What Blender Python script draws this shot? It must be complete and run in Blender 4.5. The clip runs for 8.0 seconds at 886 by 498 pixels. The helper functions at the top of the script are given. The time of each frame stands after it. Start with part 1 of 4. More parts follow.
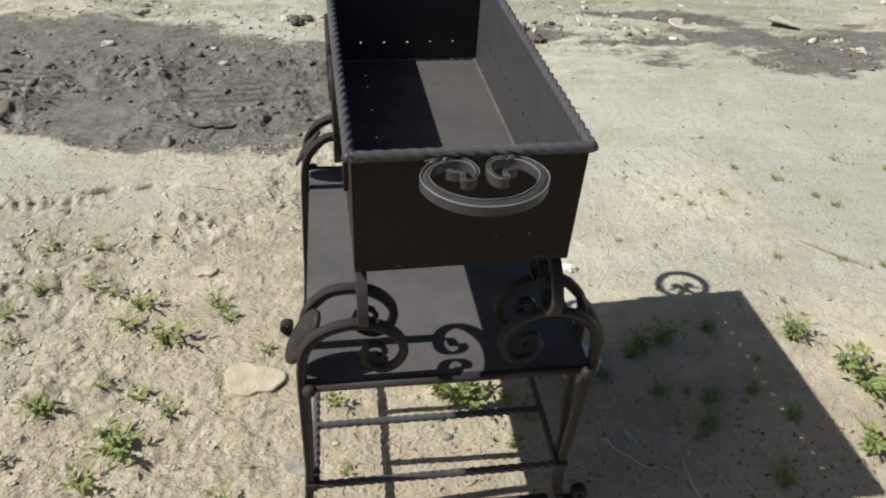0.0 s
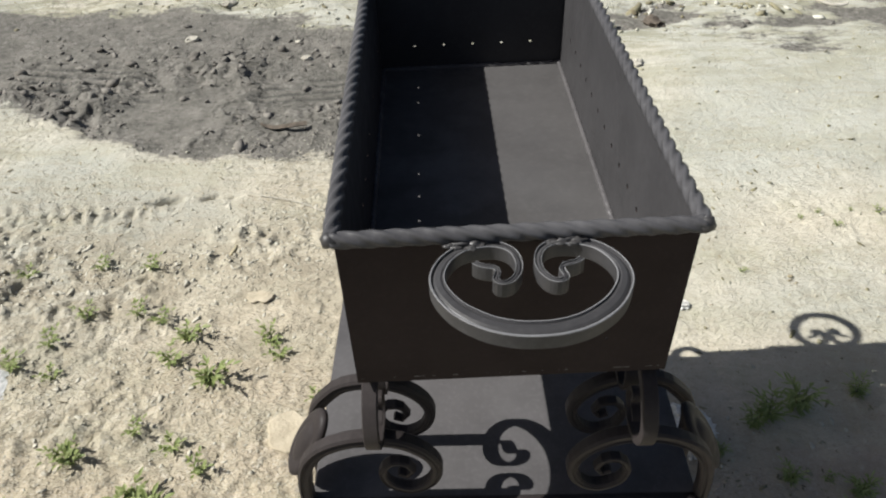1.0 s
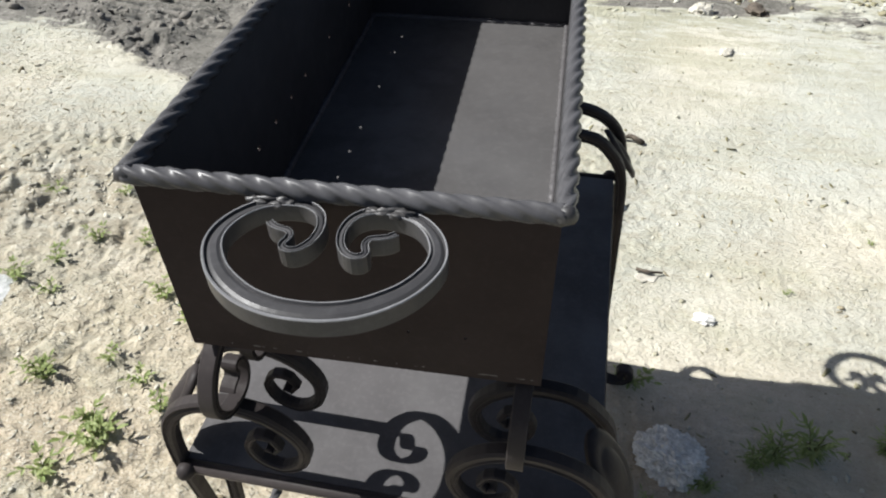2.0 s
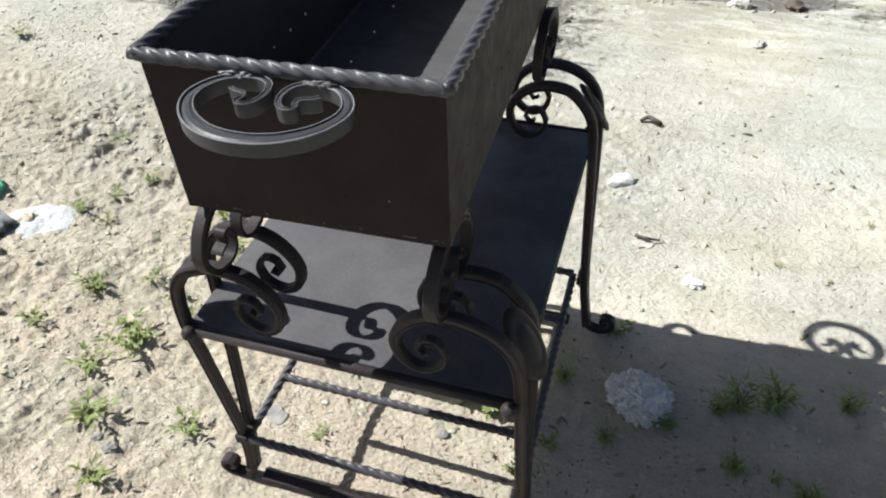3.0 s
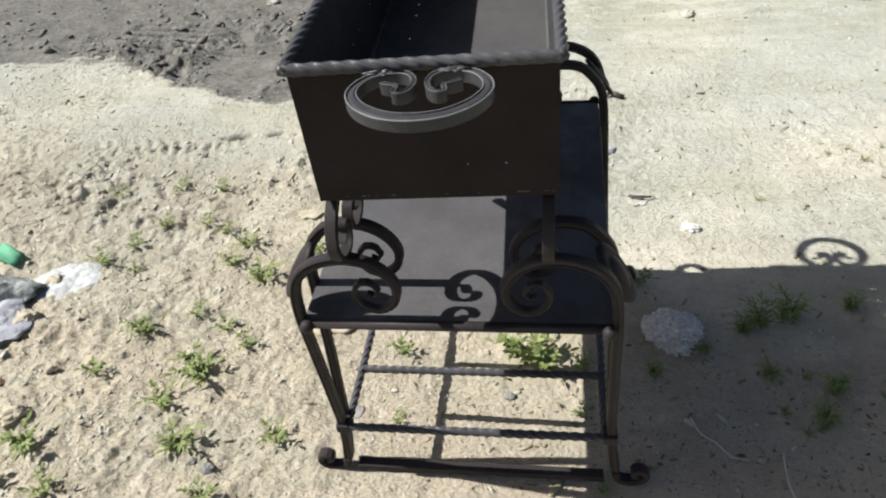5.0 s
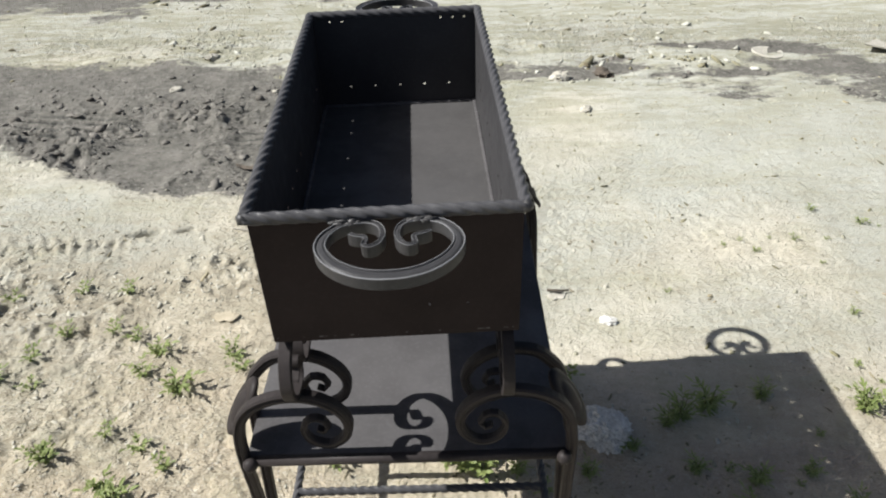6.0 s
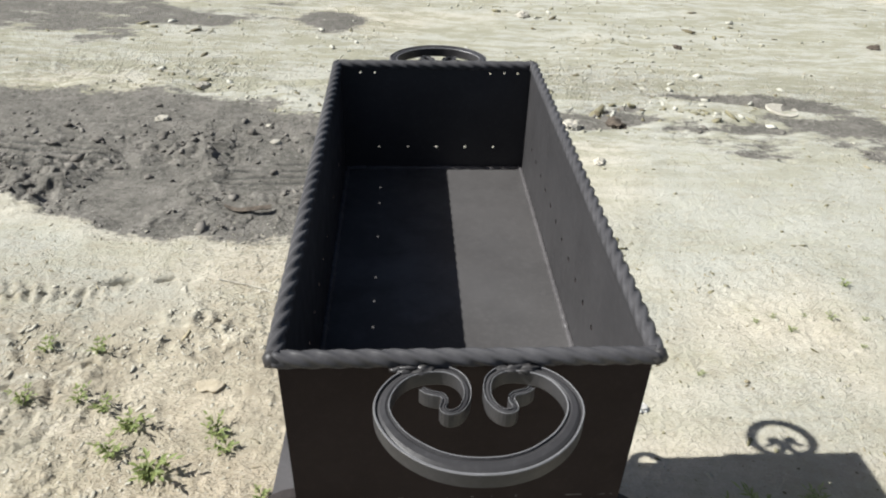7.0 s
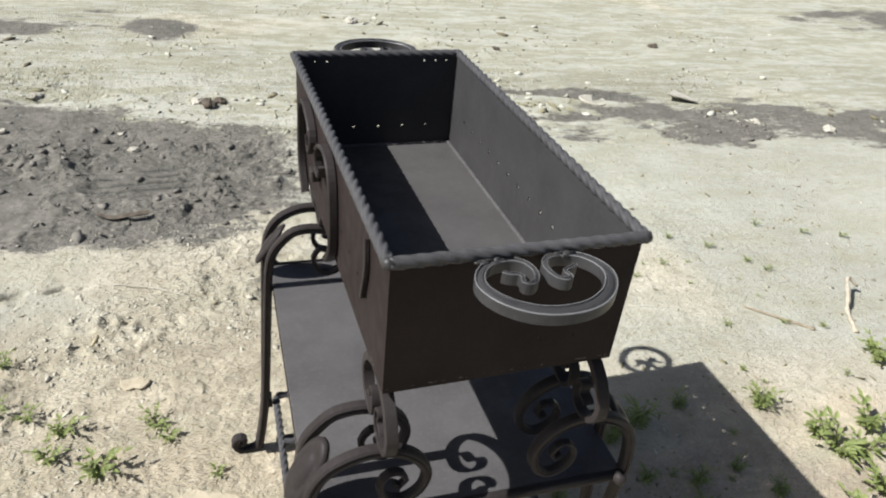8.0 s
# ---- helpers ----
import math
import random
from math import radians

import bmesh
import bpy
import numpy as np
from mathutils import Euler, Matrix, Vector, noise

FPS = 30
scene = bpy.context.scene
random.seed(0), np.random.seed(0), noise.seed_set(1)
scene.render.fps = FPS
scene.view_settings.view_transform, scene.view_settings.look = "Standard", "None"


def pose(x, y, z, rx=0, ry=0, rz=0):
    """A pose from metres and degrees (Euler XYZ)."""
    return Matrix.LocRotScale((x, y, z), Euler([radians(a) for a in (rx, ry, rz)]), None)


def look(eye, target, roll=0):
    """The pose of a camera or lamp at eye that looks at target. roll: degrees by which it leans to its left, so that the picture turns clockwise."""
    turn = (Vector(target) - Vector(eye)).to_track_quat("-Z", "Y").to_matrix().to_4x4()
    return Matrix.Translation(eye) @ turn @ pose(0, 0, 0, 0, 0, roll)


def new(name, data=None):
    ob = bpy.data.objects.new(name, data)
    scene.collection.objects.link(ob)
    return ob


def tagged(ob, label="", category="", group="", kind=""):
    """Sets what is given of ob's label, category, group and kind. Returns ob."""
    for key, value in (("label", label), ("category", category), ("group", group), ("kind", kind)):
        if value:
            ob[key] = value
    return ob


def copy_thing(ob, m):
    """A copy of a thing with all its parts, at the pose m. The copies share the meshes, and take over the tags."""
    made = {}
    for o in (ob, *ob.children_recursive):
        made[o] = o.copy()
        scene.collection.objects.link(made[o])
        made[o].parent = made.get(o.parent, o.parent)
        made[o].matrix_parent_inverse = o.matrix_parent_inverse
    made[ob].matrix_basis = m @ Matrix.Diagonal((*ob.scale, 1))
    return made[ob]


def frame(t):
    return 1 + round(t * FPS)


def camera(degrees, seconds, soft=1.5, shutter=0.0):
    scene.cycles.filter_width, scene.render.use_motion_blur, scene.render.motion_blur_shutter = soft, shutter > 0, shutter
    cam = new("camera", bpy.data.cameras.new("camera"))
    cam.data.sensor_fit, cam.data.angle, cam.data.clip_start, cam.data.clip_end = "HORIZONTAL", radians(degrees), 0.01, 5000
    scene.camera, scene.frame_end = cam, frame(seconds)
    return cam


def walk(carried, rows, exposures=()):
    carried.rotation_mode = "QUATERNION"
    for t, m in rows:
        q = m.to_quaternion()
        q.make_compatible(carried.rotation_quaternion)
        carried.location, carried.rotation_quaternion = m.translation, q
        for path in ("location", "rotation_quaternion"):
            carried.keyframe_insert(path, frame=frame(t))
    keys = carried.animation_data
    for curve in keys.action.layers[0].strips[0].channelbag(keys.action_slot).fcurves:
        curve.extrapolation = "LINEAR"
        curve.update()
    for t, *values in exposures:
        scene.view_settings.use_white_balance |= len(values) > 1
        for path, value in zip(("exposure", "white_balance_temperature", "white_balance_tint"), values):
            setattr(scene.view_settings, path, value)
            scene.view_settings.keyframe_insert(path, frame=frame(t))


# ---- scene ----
cam = camera(64.0, 8.0, soft=2.1)
PATH = [
    (0, (-0.196, -0.768, 1.422), (0.141, 0.754, 0.169), 5.5),
    (0.5, (-0.1, -0.625, 1.402), (-0.003, 0.883, 0.092), 2.3),
    (1, (-0.069, -0.466, 1.333), (-0.046, 1.05, 0.029), -0.7),
    (1.5, (0.024, -0.372, 1.292), (-0.022, 1.112, -0.048), 1.4),
    (2, (0.14, -0.375, 1.261), (-0.098, 1.072, -0.098), 0.8),
    (2.2, (0.166, -0.414, 1.256), (-0.114, 1.0, -0.13), -0.5),
    (3.3, (0.335, -0.561, 1.284), (-0.157, 0.872, -0.021), 0.4),
    (3.5, (0.33, -0.573, 1.285), (-0.229, 0.872, 0.02), 0.1),
    (4, (0.314, -0.587, 1.274), (-0.327, 0.817, 0.002), -3.9),
    (4.2, (0.304, -0.593, 1.274), (-0.304, 0.796, -0.031), -4.2),
    (5.3, (0.079, -0.756, 1.368), (-0.051, 0.742, 0.048), -4.5),
    (5.5, (0.069, -0.744, 1.394), (-0.009, 0.779, 0.1), -2.5),
    (6, (0.046, -0.671, 1.393), (0.096, 0.936, 0.203), -0.4),
    (6.5, (0.012, -0.544, 1.377), (0.14, 1.083, 0.222), 1.6),
    (7, (-0.056, -0.435, 1.353), (0.065, 1.215, 0.231), 3.5),
    (7.5, (-0.182, -0.504, 1.36), (0.111, 1.145, 0.268), 4.1),
    (8, (-0.342, -0.607, 1.367), (0.292, 0.967, 0.308), 7.8),
]
walk(cam, [(t, look(eye, target, roll)) for t, eye, target, roll in PATH],
     [(0, 0.29, 6600, 8), (0.5, 0.33, 6570, 8.5), (1.0, 0.48, 6500, 9), (1.5, 0.7, 6420, 9), (2.2, 0.76, 6300, 9), (3.5, 0.82, 6150, 9),
      (4.2, 0.80, 6180, 9), (5.3, 0.58, 6400, 9), (8.0, 0.55, 6400, 9)])


# ---- world, sun ----
SUN_WAY = Vector((0.968, -0.012, -1.0)).normalized()
world = bpy.data.worlds.new("sky")
scene.world = world
world.use_nodes = True
wn = world.node_tree.nodes
sky = wn.new("ShaderNodeTexSky")
sky.sky_type = "NISHITA"
sky.sun_disc = False
sky.air_density = 0.8
sky.dust_density = 2.2
sky.ozone_density = 0.5
sky.sun_elevation = math.asin(-SUN_WAY.z)
sky.sun_rotation = math.atan2(-SUN_WAY.x, -SUN_WAY.y)
world.node_tree.links.new(sky.outputs[0], wn["Background"].inputs[0])
wn["Background"].inputs[1].default_value = 0.047

sun = new("sun", bpy.data.lights.new("sun", "SUN"))
sun.data.energy = 5.0
sun.data.angle = radians(0.46)
sun.data.color = (1.0, 0.98, 0.945)
sun.matrix_world = look((0, 0, 6), Vector((0, 0, 6)) + SUN_WAY)


# ---- materials ----
class Mat:
    """A small builder of node materials."""

    def __init__(self, name, rough=0.7, metal=0.0, spec=0.5):
        self.m = bpy.data.materials.new(name)
        self.m.use_nodes = True
        self.t = self.m.node_tree
        self.b = self.t.nodes["Principled BSDF"]
        self.b.inputs["Roughness"].default_value = rough
        self.b.inputs["Metallic"].default_value = metal
        self.b.inputs["Specular IOR Level"].default_value = spec
        self.co = self.t.nodes.new("ShaderNodeNewGeometry").outputs["Position"]

    def link(self, a, b):
        self.t.links.new(a, b)

    def local(self):
        self.co = self.t.nodes.new("ShaderNodeTexCoord").outputs["Object"]
        return self

    def noise(self, scale, detail=4.0, rough=0.55, stretch=None):
        n = self.t.nodes.new("ShaderNodeTexNoise")
        n.inputs["Scale"].default_value = scale
        n.inputs["Detail"].default_value = detail
        n.inputs["Roughness"].default_value = rough
        if stretch:
            mp = self.t.nodes.new("ShaderNodeMapping")
            mp.inputs["Scale"].default_value = stretch
            self.link(self.co, mp.inputs["Vector"])
            self.link(mp.outputs[0], n.inputs["Vector"])
        else:
            self.link(self.co, n.inputs["Vector"])
        return n.outputs["Fac"]

    def voronoi(self, scale, feature="F1"):
        n = self.t.nodes.new("ShaderNodeTexVoronoi")
        n.feature = feature
        n.inputs["Scale"].default_value = scale
        self.link(self.co, n.inputs["Vector"])
        return n.outputs["Distance"]

    def ramp(self, fac, *stops):
        r = self.t.nodes.new("ShaderNodeValToRGB")
        e = r.color_ramp.elements
        while len(e) < len(stops):
            e.new(0.5)
        for s, (p, c) in zip(e, stops):
            s.position = p
            s.color = (*c, 1) if isinstance(c, tuple) else (c, c, c, 1)
        self.link(fac, r.inputs[0])
        return r.outputs[0]

    def mix(self, fac, a, b, mode="MIX"):
        n = self.t.nodes.new("ShaderNodeMix")
        n.data_type, n.blend_type = "RGBA", mode
        for sock, v in ((n.inputs[0], fac), (n.inputs[6], a), (n.inputs[7], b)):
            if isinstance(v, (int, float)):
                sock.default_value = v
            elif isinstance(v, tuple):
                sock.default_value = (*v, 1)
            else:
                self.link(v, sock)
        return n.outputs[2]

    def math(self, op, a, b=0.0):
        n = self.t.nodes.new("ShaderNodeMath")
        n.operation = op
        for sock, v in ((n.inputs[0], a), (n.inputs[1], b)):
            if isinstance(v, (int, float)):
                sock.default_value = v
            else:
                self.link(v, sock)
        return n.outputs[0]

    def attr(self, name):
        n = self.t.nodes.new("ShaderNodeAttribute")
        n.attribute_name = name
        return n.outputs["Fac"]

    def random(self):
        return self.t.nodes.new("ShaderNodeObjectInfo").outputs["Random"]

    def island(self):
        return self.t.nodes.new("ShaderNodeNewGeometry").outputs["Random Per Island"]

    def colour(self, c):
        if isinstance(c, tuple):
            self.b.inputs["Base Color"].default_value = (*c, 1)
        else:
            self.link(c, self.b.inputs["Base Color"])
        return self

    def rough(self, r):
        self.link(r, self.b.inputs["Roughness"])
        return self

    def bump(self, height, strength, dist):
        n = self.t.nodes.new("ShaderNodeBump")
        n.inputs["Strength"].default_value = strength
        n.inputs["Distance"].default_value = dist
        self.link(height, n.inputs["Height"])
        if self.b.inputs["Normal"].is_linked:
            self.link(self.b.inputs["Normal"].links[0].from_socket, n.inputs["Normal"])
        self.link(n.outputs[0], self.b.inputs["Normal"])
        return self


def painted_steel(name, dark, light, rough, grain=1.0, spec=0.5, smudge=0.0):
    """Satin dark paint on steel: dust, faint runs and hammered relief."""
    k = Mat(name, rough, spec=spec)
    big = k.noise(9, 5)
    fine = k.noise(160, 4)
    dust = k.ramp(big, (0.3, 0.0), (0.85, 1.0))
    base = k.mix(dust, dark, light)
    base = k.mix(k.ramp(fine, (0.5, 0.0), (0.85, 0.3)), base, tuple(min(1, c * 1.5) for c in light))
    k.colour(base)
    sheen = k.ramp(k.noise(40, 3), (0.2, rough - 0.09), (0.8, rough + 0.14))
    if smudge:
        wiped = k.ramp(k.noise(7, 4, 0.6), (0.42, 0.0), (0.58, 1.0))
        sheen = k.math("ADD", sheen, k.math("MULTIPLY", wiped, smudge))
        k.link(k.math("MULTIPLY", k.math("SUBTRACT", 1.15, wiped), 1.6 * spec), k.b.inputs["Specular IOR Level"])
    k.rough(sheen)
    k.bump(k.noise(300, 3), 0.06 * grain, 0.002)
    k.bump(k.noise(25, 3), 0.1 * grain, 0.01)
    return k.m


# One paint in two tones: outer faces darkened for shade, inner lightened for sun.
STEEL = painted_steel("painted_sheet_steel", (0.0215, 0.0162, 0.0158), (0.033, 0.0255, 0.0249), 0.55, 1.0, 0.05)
INNER = painted_steel("sunlit_inner_steel", (0.043, 0.042, 0.0435), (0.062, 0.0605, 0.0625), 0.5, 1.0, 0.1)
# Floor and shelf get paler copies, so sunlight is partly in the colour.
FLOOR = painted_steel("sunlit_floor_steel", (0.064, 0.0615, 0.061), (0.094, 0.0905, 0.0895), 0.45, 0.6, 0.2, 0.1)
LITSTEEL = painted_steel("sunlit_tone_steel", (0.074, 0.0705, 0.0715), (0.110, 0.1055, 0.107), 0.36, 0.5, 0.2, 0.2)
BAR = painted_steel("painted_forged_bar", (0.0265, 0.0225, 0.022), (0.047, 0.041, 0.0405), 0.46, 1.5, 0.1)
ROD = painted_steel("painted_twisted_rod", (0.054, 0.053, 0.0555), (0.090, 0.089, 0.093), 0.34, 0.8, 0.18)
HANDLE = painted_steel("painted_handle_bar", (0.036, 0.0352, 0.0365), (0.064, 0.063, 0.0655), 0.36, 1.0, 0.18)
# Lighter lip tone: a painted highlight where the handle's edges catch light.
GLINT = painted_steel("lip_highlight_steel", (0.13, 0.13, 0.133), (0.215, 0.215, 0.22), 0.4, 1.0, 0.4)
WELD = painted_steel("weld_bead", (0.024, 0.023, 0.023), (0.045, 0.043, 0.043), 0.48, 3.0)


def ground_material():
    k = Mat("dry_clay_earth", 0.95, spec=0.15)
    damp = k.attr("damp")
    tan = k.attr("tan")
    n1 = k.noise(3.2, 6, 0.6)
    n2 = k.noise(38, 5, 0.65)
    n3 = k.noise(190, 4, 0.6)
    crust = k.attr("crust")
    strong = k.math("ADD", k.math("MULTIPLY", crust, 0.8), 0.2)
    pale = k.mix(k.ramp(n1, (0.3, 0.0), (0.7, 1.0)), (0.385, 0.385, 0.33), (0.455, 0.457, 0.40))
    warm = k.mix(k.ramp(n1, (0.3, 0.0), (0.7, 1.0)), (0.595, 0.522, 0.395), (0.73, 0.662, 0.52))
    base = k.mix(tan, pale, warm)
    base = k.mix(k.ramp(k.math("MULTIPLY", k.math("ADD", tan, k.noise(5, 5, 0.65)), 0.5), (0.68, 0.0), (0.9, 0.6)), base, (0.40, 0.325, 0.23))
    # Brown earth tone that also deepens the brazier's shadow by colour.
    base = k.mix(k.math("MULTIPLY", k.attr("shade_soil"), k.ramp(k.noise(7, 6, 0.7), (0.3, 0.45), (0.6, 1.0))), base, (0.33, 0.272, 0.215))
    base = k.mix(k.math("MULTIPLY", k.ramp(n2, (0.32, 0.65), (0.5, 0.0)), strong), base, (0.28, 0.245, 0.18))
    base = k.mix(k.math("MULTIPLY", k.ramp(n3, (0.34, 0.5), (0.46, 0.0)), strong), base, (0.22, 0.19, 0.14))
    base = k.mix(k.math("MULTIPLY", k.ramp(n3, (0.53, 0.0), (0.68, 0.65)), strong), base, (0.6, 0.585, 0.515))
    base = k.mix(k.ramp(k.noise(1.5, 5, 0.6, (1.0, 3.6, 1.0)), (0.46, 0.0), (0.66, 0.65)), base, (0.36, 0.35, 0.265))
    base = k.mix(k.ramp(k.noise(5.5, 5, 0.7), (0.56, 0.0), (0.7, 0.28)), base, (0.33, 0.32, 0.19))
    base = k.mix(k.ramp(k.noise(8, 6, 0.65, (1.0, 3.4, 1.0)), (0.5, 0.0), (0.68, 0.38)), base, (0.3, 0.275, 0.205))
    base = k.mix(k.ramp(k.noise(85, 3, 0.6, (1.0, 2.0, 1.0)), (0.64, 0.0), (0.7, 0.55)), base, (0.2, 0.175, 0.12))
    mud = k.mix(k.ramp(n2, (0.35, 0.0), (0.7, 1.0)), (0.115, 0.109, 0.094), (0.182, 0.173, 0.151))
    mud = k.mix(k.ramp(k.noise(9, 5), (0.45, 0.0), (0.75, 0.5)), mud, (0.28, 0.26, 0.23))
    # Wet groove bottoms, darkened further to paint in their shadow lines.
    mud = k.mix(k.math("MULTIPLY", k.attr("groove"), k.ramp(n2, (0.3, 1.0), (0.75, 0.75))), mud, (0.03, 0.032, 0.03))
    mud = k.mix(k.ramp(k.noise(46, 5, 0.7), (0.56, 0.0), (0.66, 0.6)), mud, (0.33, 0.315, 0.28))
    # Dark specks paint the fine shadows among the clods into the mud.
    mud = k.mix(k.ramp(k.noise(36, 5, 0.7, (1.0, 1.6, 1.0)), (0.35, 0.75), (0.44, 0.0)), mud, (0.05, 0.046, 0.04))
    mott = k.math("MULTIPLY", k.ramp(k.noise(6.5, 6, 0.7, (1.0, 1.7, 1.0)), (0.32, 0.1), (0.56, 1.0)), k.attr("trodden"))
    base = k.mix(mott, base, (0.335, 0.298, 0.225))
    flake = k.ramp(k.noise(24, 6, 0.7, (1.0, 1.35, 1.0)), (0.5, 0.0), (0.6, 0.55))
    base = k.mix(k.math("MULTIPLY", flake, strong), base, (0.30, 0.258, 0.182))
    pale_flake = k.ramp(k.noise(31, 5, 0.65, (1.3, 1.0, 1.0)), (0.58, 0.0), (0.66, 0.5))
    base = k.mix(k.math("MULTIPLY", pale_flake, strong), base, (0.66, 0.62, 0.52))
    lane = k.math("SUBTRACT", k.math("ADD", k.noise(2.2, 7, 0.75, (0.6, 2.8, 1.0)), k.math("MULTIPLY", k.noise(9, 7, 0.75, (0.6, 2.0, 1.0)), 1.1)), 0.55)
    far = k.attr("far")
    base = k.mix(k.math("MULTIPLY", k.ramp(lane, (0.47, 0.0), (0.57, 0.75)), far), base, (0.305, 0.297, 0.215))
    base = k.mix(k.math("MULTIPLY", k.ramp(lane, (0.36, 0.5), (0.46, 0.0)), far), base, (0.5, 0.495, 0.43))
    base = k.mix(k.math("MULTIPLY", k.ramp(k.noise(26, 5, 0.7, (0.6, 2.0, 1.0)), (0.6, 0.0), (0.67, 0.7)), far), base, (0.19, 0.175, 0.13))
    ragged = k.math("SUBTRACT", k.math("ADD", k.noise(9, 8, 0.75, (0.55, 1.5, 1.0)), k.math("MULTIPLY", k.noise(42, 5, 0.7), 0.5)), 0.75)
    edge = k.math("ADD", damp, k.math("MULTIPLY", ragged, 1.5))
    wet = k.ramp(edge, (0.36, 0.0), (0.46, 0.3), (0.58, 1.0))
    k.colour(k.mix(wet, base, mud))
    k.rough(k.ramp(wet, (0.0, 0.97), (1.0, 0.72)))
    k.bump(k.noise(420, 3), 0.2, 0.002)
    k.bump(n3, 0.35, 0.005)
    k.bump(k.math("MULTIPLY", k.ramp(k.noise(70, 4, 0.6, (1.0, 1.7, 1.0)), (0.4, 0.0), (0.6, 1.0)), strong), 0.55, 0.009)
    k.bump(k.math("MULTIPLY", n2, strong), 0.65, 0.018)
    return k.m


EARTH = ground_material()


def clod_material(name, a, b):
    k = Mat(name, 0.95, spec=0.2)
    k.colour(k.mix(k.island(), a, b))
    k.bump(k.noise(250, 4), 0.6, 0.003)
    return k.m


CLOD = clod_material("dry_clod", (0.37, 0.345, 0.275), (0.52, 0.495, 0.415))
TWIGS = clod_material("dry_twig", (0.1, 0.092, 0.05), (0.3, 0.275, 0.16))
BITS = clod_material("plant_litter", (0.13, 0.11, 0.07), (0.42, 0.37, 0.25))
WHITESTONE_CLOD = clod_material("pale_rubble", (0.42, 0.41, 0.35), (0.57, 0.56, 0.49))
DARKCLOD = clod_material("brown_crumb", (0.12, 0.1, 0.065), (0.3, 0.28, 0.18))
LANECLOD = clod_material("lane_crust", (0.27, 0.255, 0.175), (0.52, 0.505, 0.42))
MUDCLOD = clod_material("mud_clod", (0.13, 0.12, 0.105), (0.23, 0.215, 0.19))


def stone_material(name, a, b, scale=30):
    k = Mat(name, 0.9, spec=0.3).local()
    k.colour(k.mix(k.ramp(k.noise(scale, 6, 0.65), (0.35, 0.0), (0.65, 1.0)), a, b))
    k.bump(k.noise(scale * 4, 5), 0.6, 0.006)
    return k.m


CONCRETE = stone_material("broken_concrete", (0.5, 0.48, 0.43), (0.84, 0.82, 0.77), 90)
FLATSTONE = stone_material("sandstone_flag", (0.40, 0.345, 0.25), (0.5, 0.44, 0.33), 25)
GREYSTONE = stone_material("grey_pebble", (0.2, 0.19, 0.175), (0.34, 0.32, 0.29), 40)
WHITESTONE = stone_material("chalky_stone", (0.4, 0.375, 0.31), (0.55, 0.52, 0.45), 40)
CHALK = stone_material("bright_chalk", (0.62, 0.6, 0.55), (0.8, 0.79, 0.75), 40)
BRICKM = stone_material("fired_brick", (0.34, 0.14, 0.075), (0.5, 0.25, 0.15), 40)
REDCHIP = stone_material("weathered_brick", (0.22, 0.12, 0.075), (0.34, 0.2, 0.13), 50)
TWIG = stone_material("dry_twig", (0.24, 0.19, 0.13), (0.42, 0.36, 0.27), 60)
BARKM = stone_material("dark_bark", (0.06, 0.05, 0.04), (0.14, 0.115, 0.09), 50)
BLEACHED = stone_material("bleached_wood", (0.4, 0.35, 0.27), (0.52, 0.47, 0.38), 60)
WIREM = stone_material("pale_straw", (0.5, 0.47, 0.4), (0.6, 0.57, 0.5), 60)
RAG = stone_material("dusty_grey_cloth", (0.1, 0.108, 0.1), (0.4, 0.415, 0.4), 32)
WHITECLOTH = stone_material("bleached_scrap", (0.33, 0.34, 0.32), (0.66, 0.66, 0.65), 50)
RAGPALE = stone_material("pale_lining_cloth", (0.2, 0.2, 0.225), (0.47, 0.47, 0.5), 22)


def leaf_material(name, a, b, tip):
    k = Mat(name, 0.55, spec=0.35)
    c = k.mix(k.island(), a, b)
    k.colour(k.mix(k.ramp(k.noise(60, 3), (0.5, 0.0), (0.8, 0.5)), c, tip))
    k.b.inputs["Subsurface Weight"].default_value = 0.0
    tr = k.t.nodes.new("ShaderNodeBsdfTranslucent")
    k.link(c, tr.inputs[0])
    mx = k.t.nodes.new("ShaderNodeMixShader")
    mx.inputs[0].default_value = 0.4
    out = k.t.nodes["Material Output"]
    k.link(k.b.outputs[0], mx.inputs[1])
    k.link(tr.outputs[0], mx.inputs[2])
    k.link(mx.outputs[0], out.inputs[0])
    return k.m


LEAF = leaf_material("weed_leaf", (0.19, 0.25, 0.075), (0.35, 0.40, 0.16), (0.44, 0.46, 0.25))
STEM = leaf_material("weed_stem", (0.11, 0.13, 0.04), (0.17, 0.15, 0.07), (0.2, 0.16, 0.09))
GREENP = leaf_material("green_plastic", (0.17, 0.52, 0.30), (0.2, 0.56, 0.34), (0.32, 0.64, 0.46))


# ---- mesh helpers ----
def part(name, bm, material, parent=None, label="", smooth=False):
    """Links a bmesh as one mesh object, under a thing where one is given."""
    me = bpy.data.meshes.new(name)
    bm.normal_update()
    bm.to_mesh(me)
    bm.free()
    me.materials.append(material)
    if smooth:
        me.shade_smooth()
    ob = new(name, me)
    if parent:
        ob.parent = parent
    return tagged(ob, label)


def thing(name, label, category, at=(0, 0, 0), group="", kind=""):
    ob = new(name)
    ob.empty_display_size = 0.05
    ob.location = at
    return tagged(ob, label, category, group, kind)


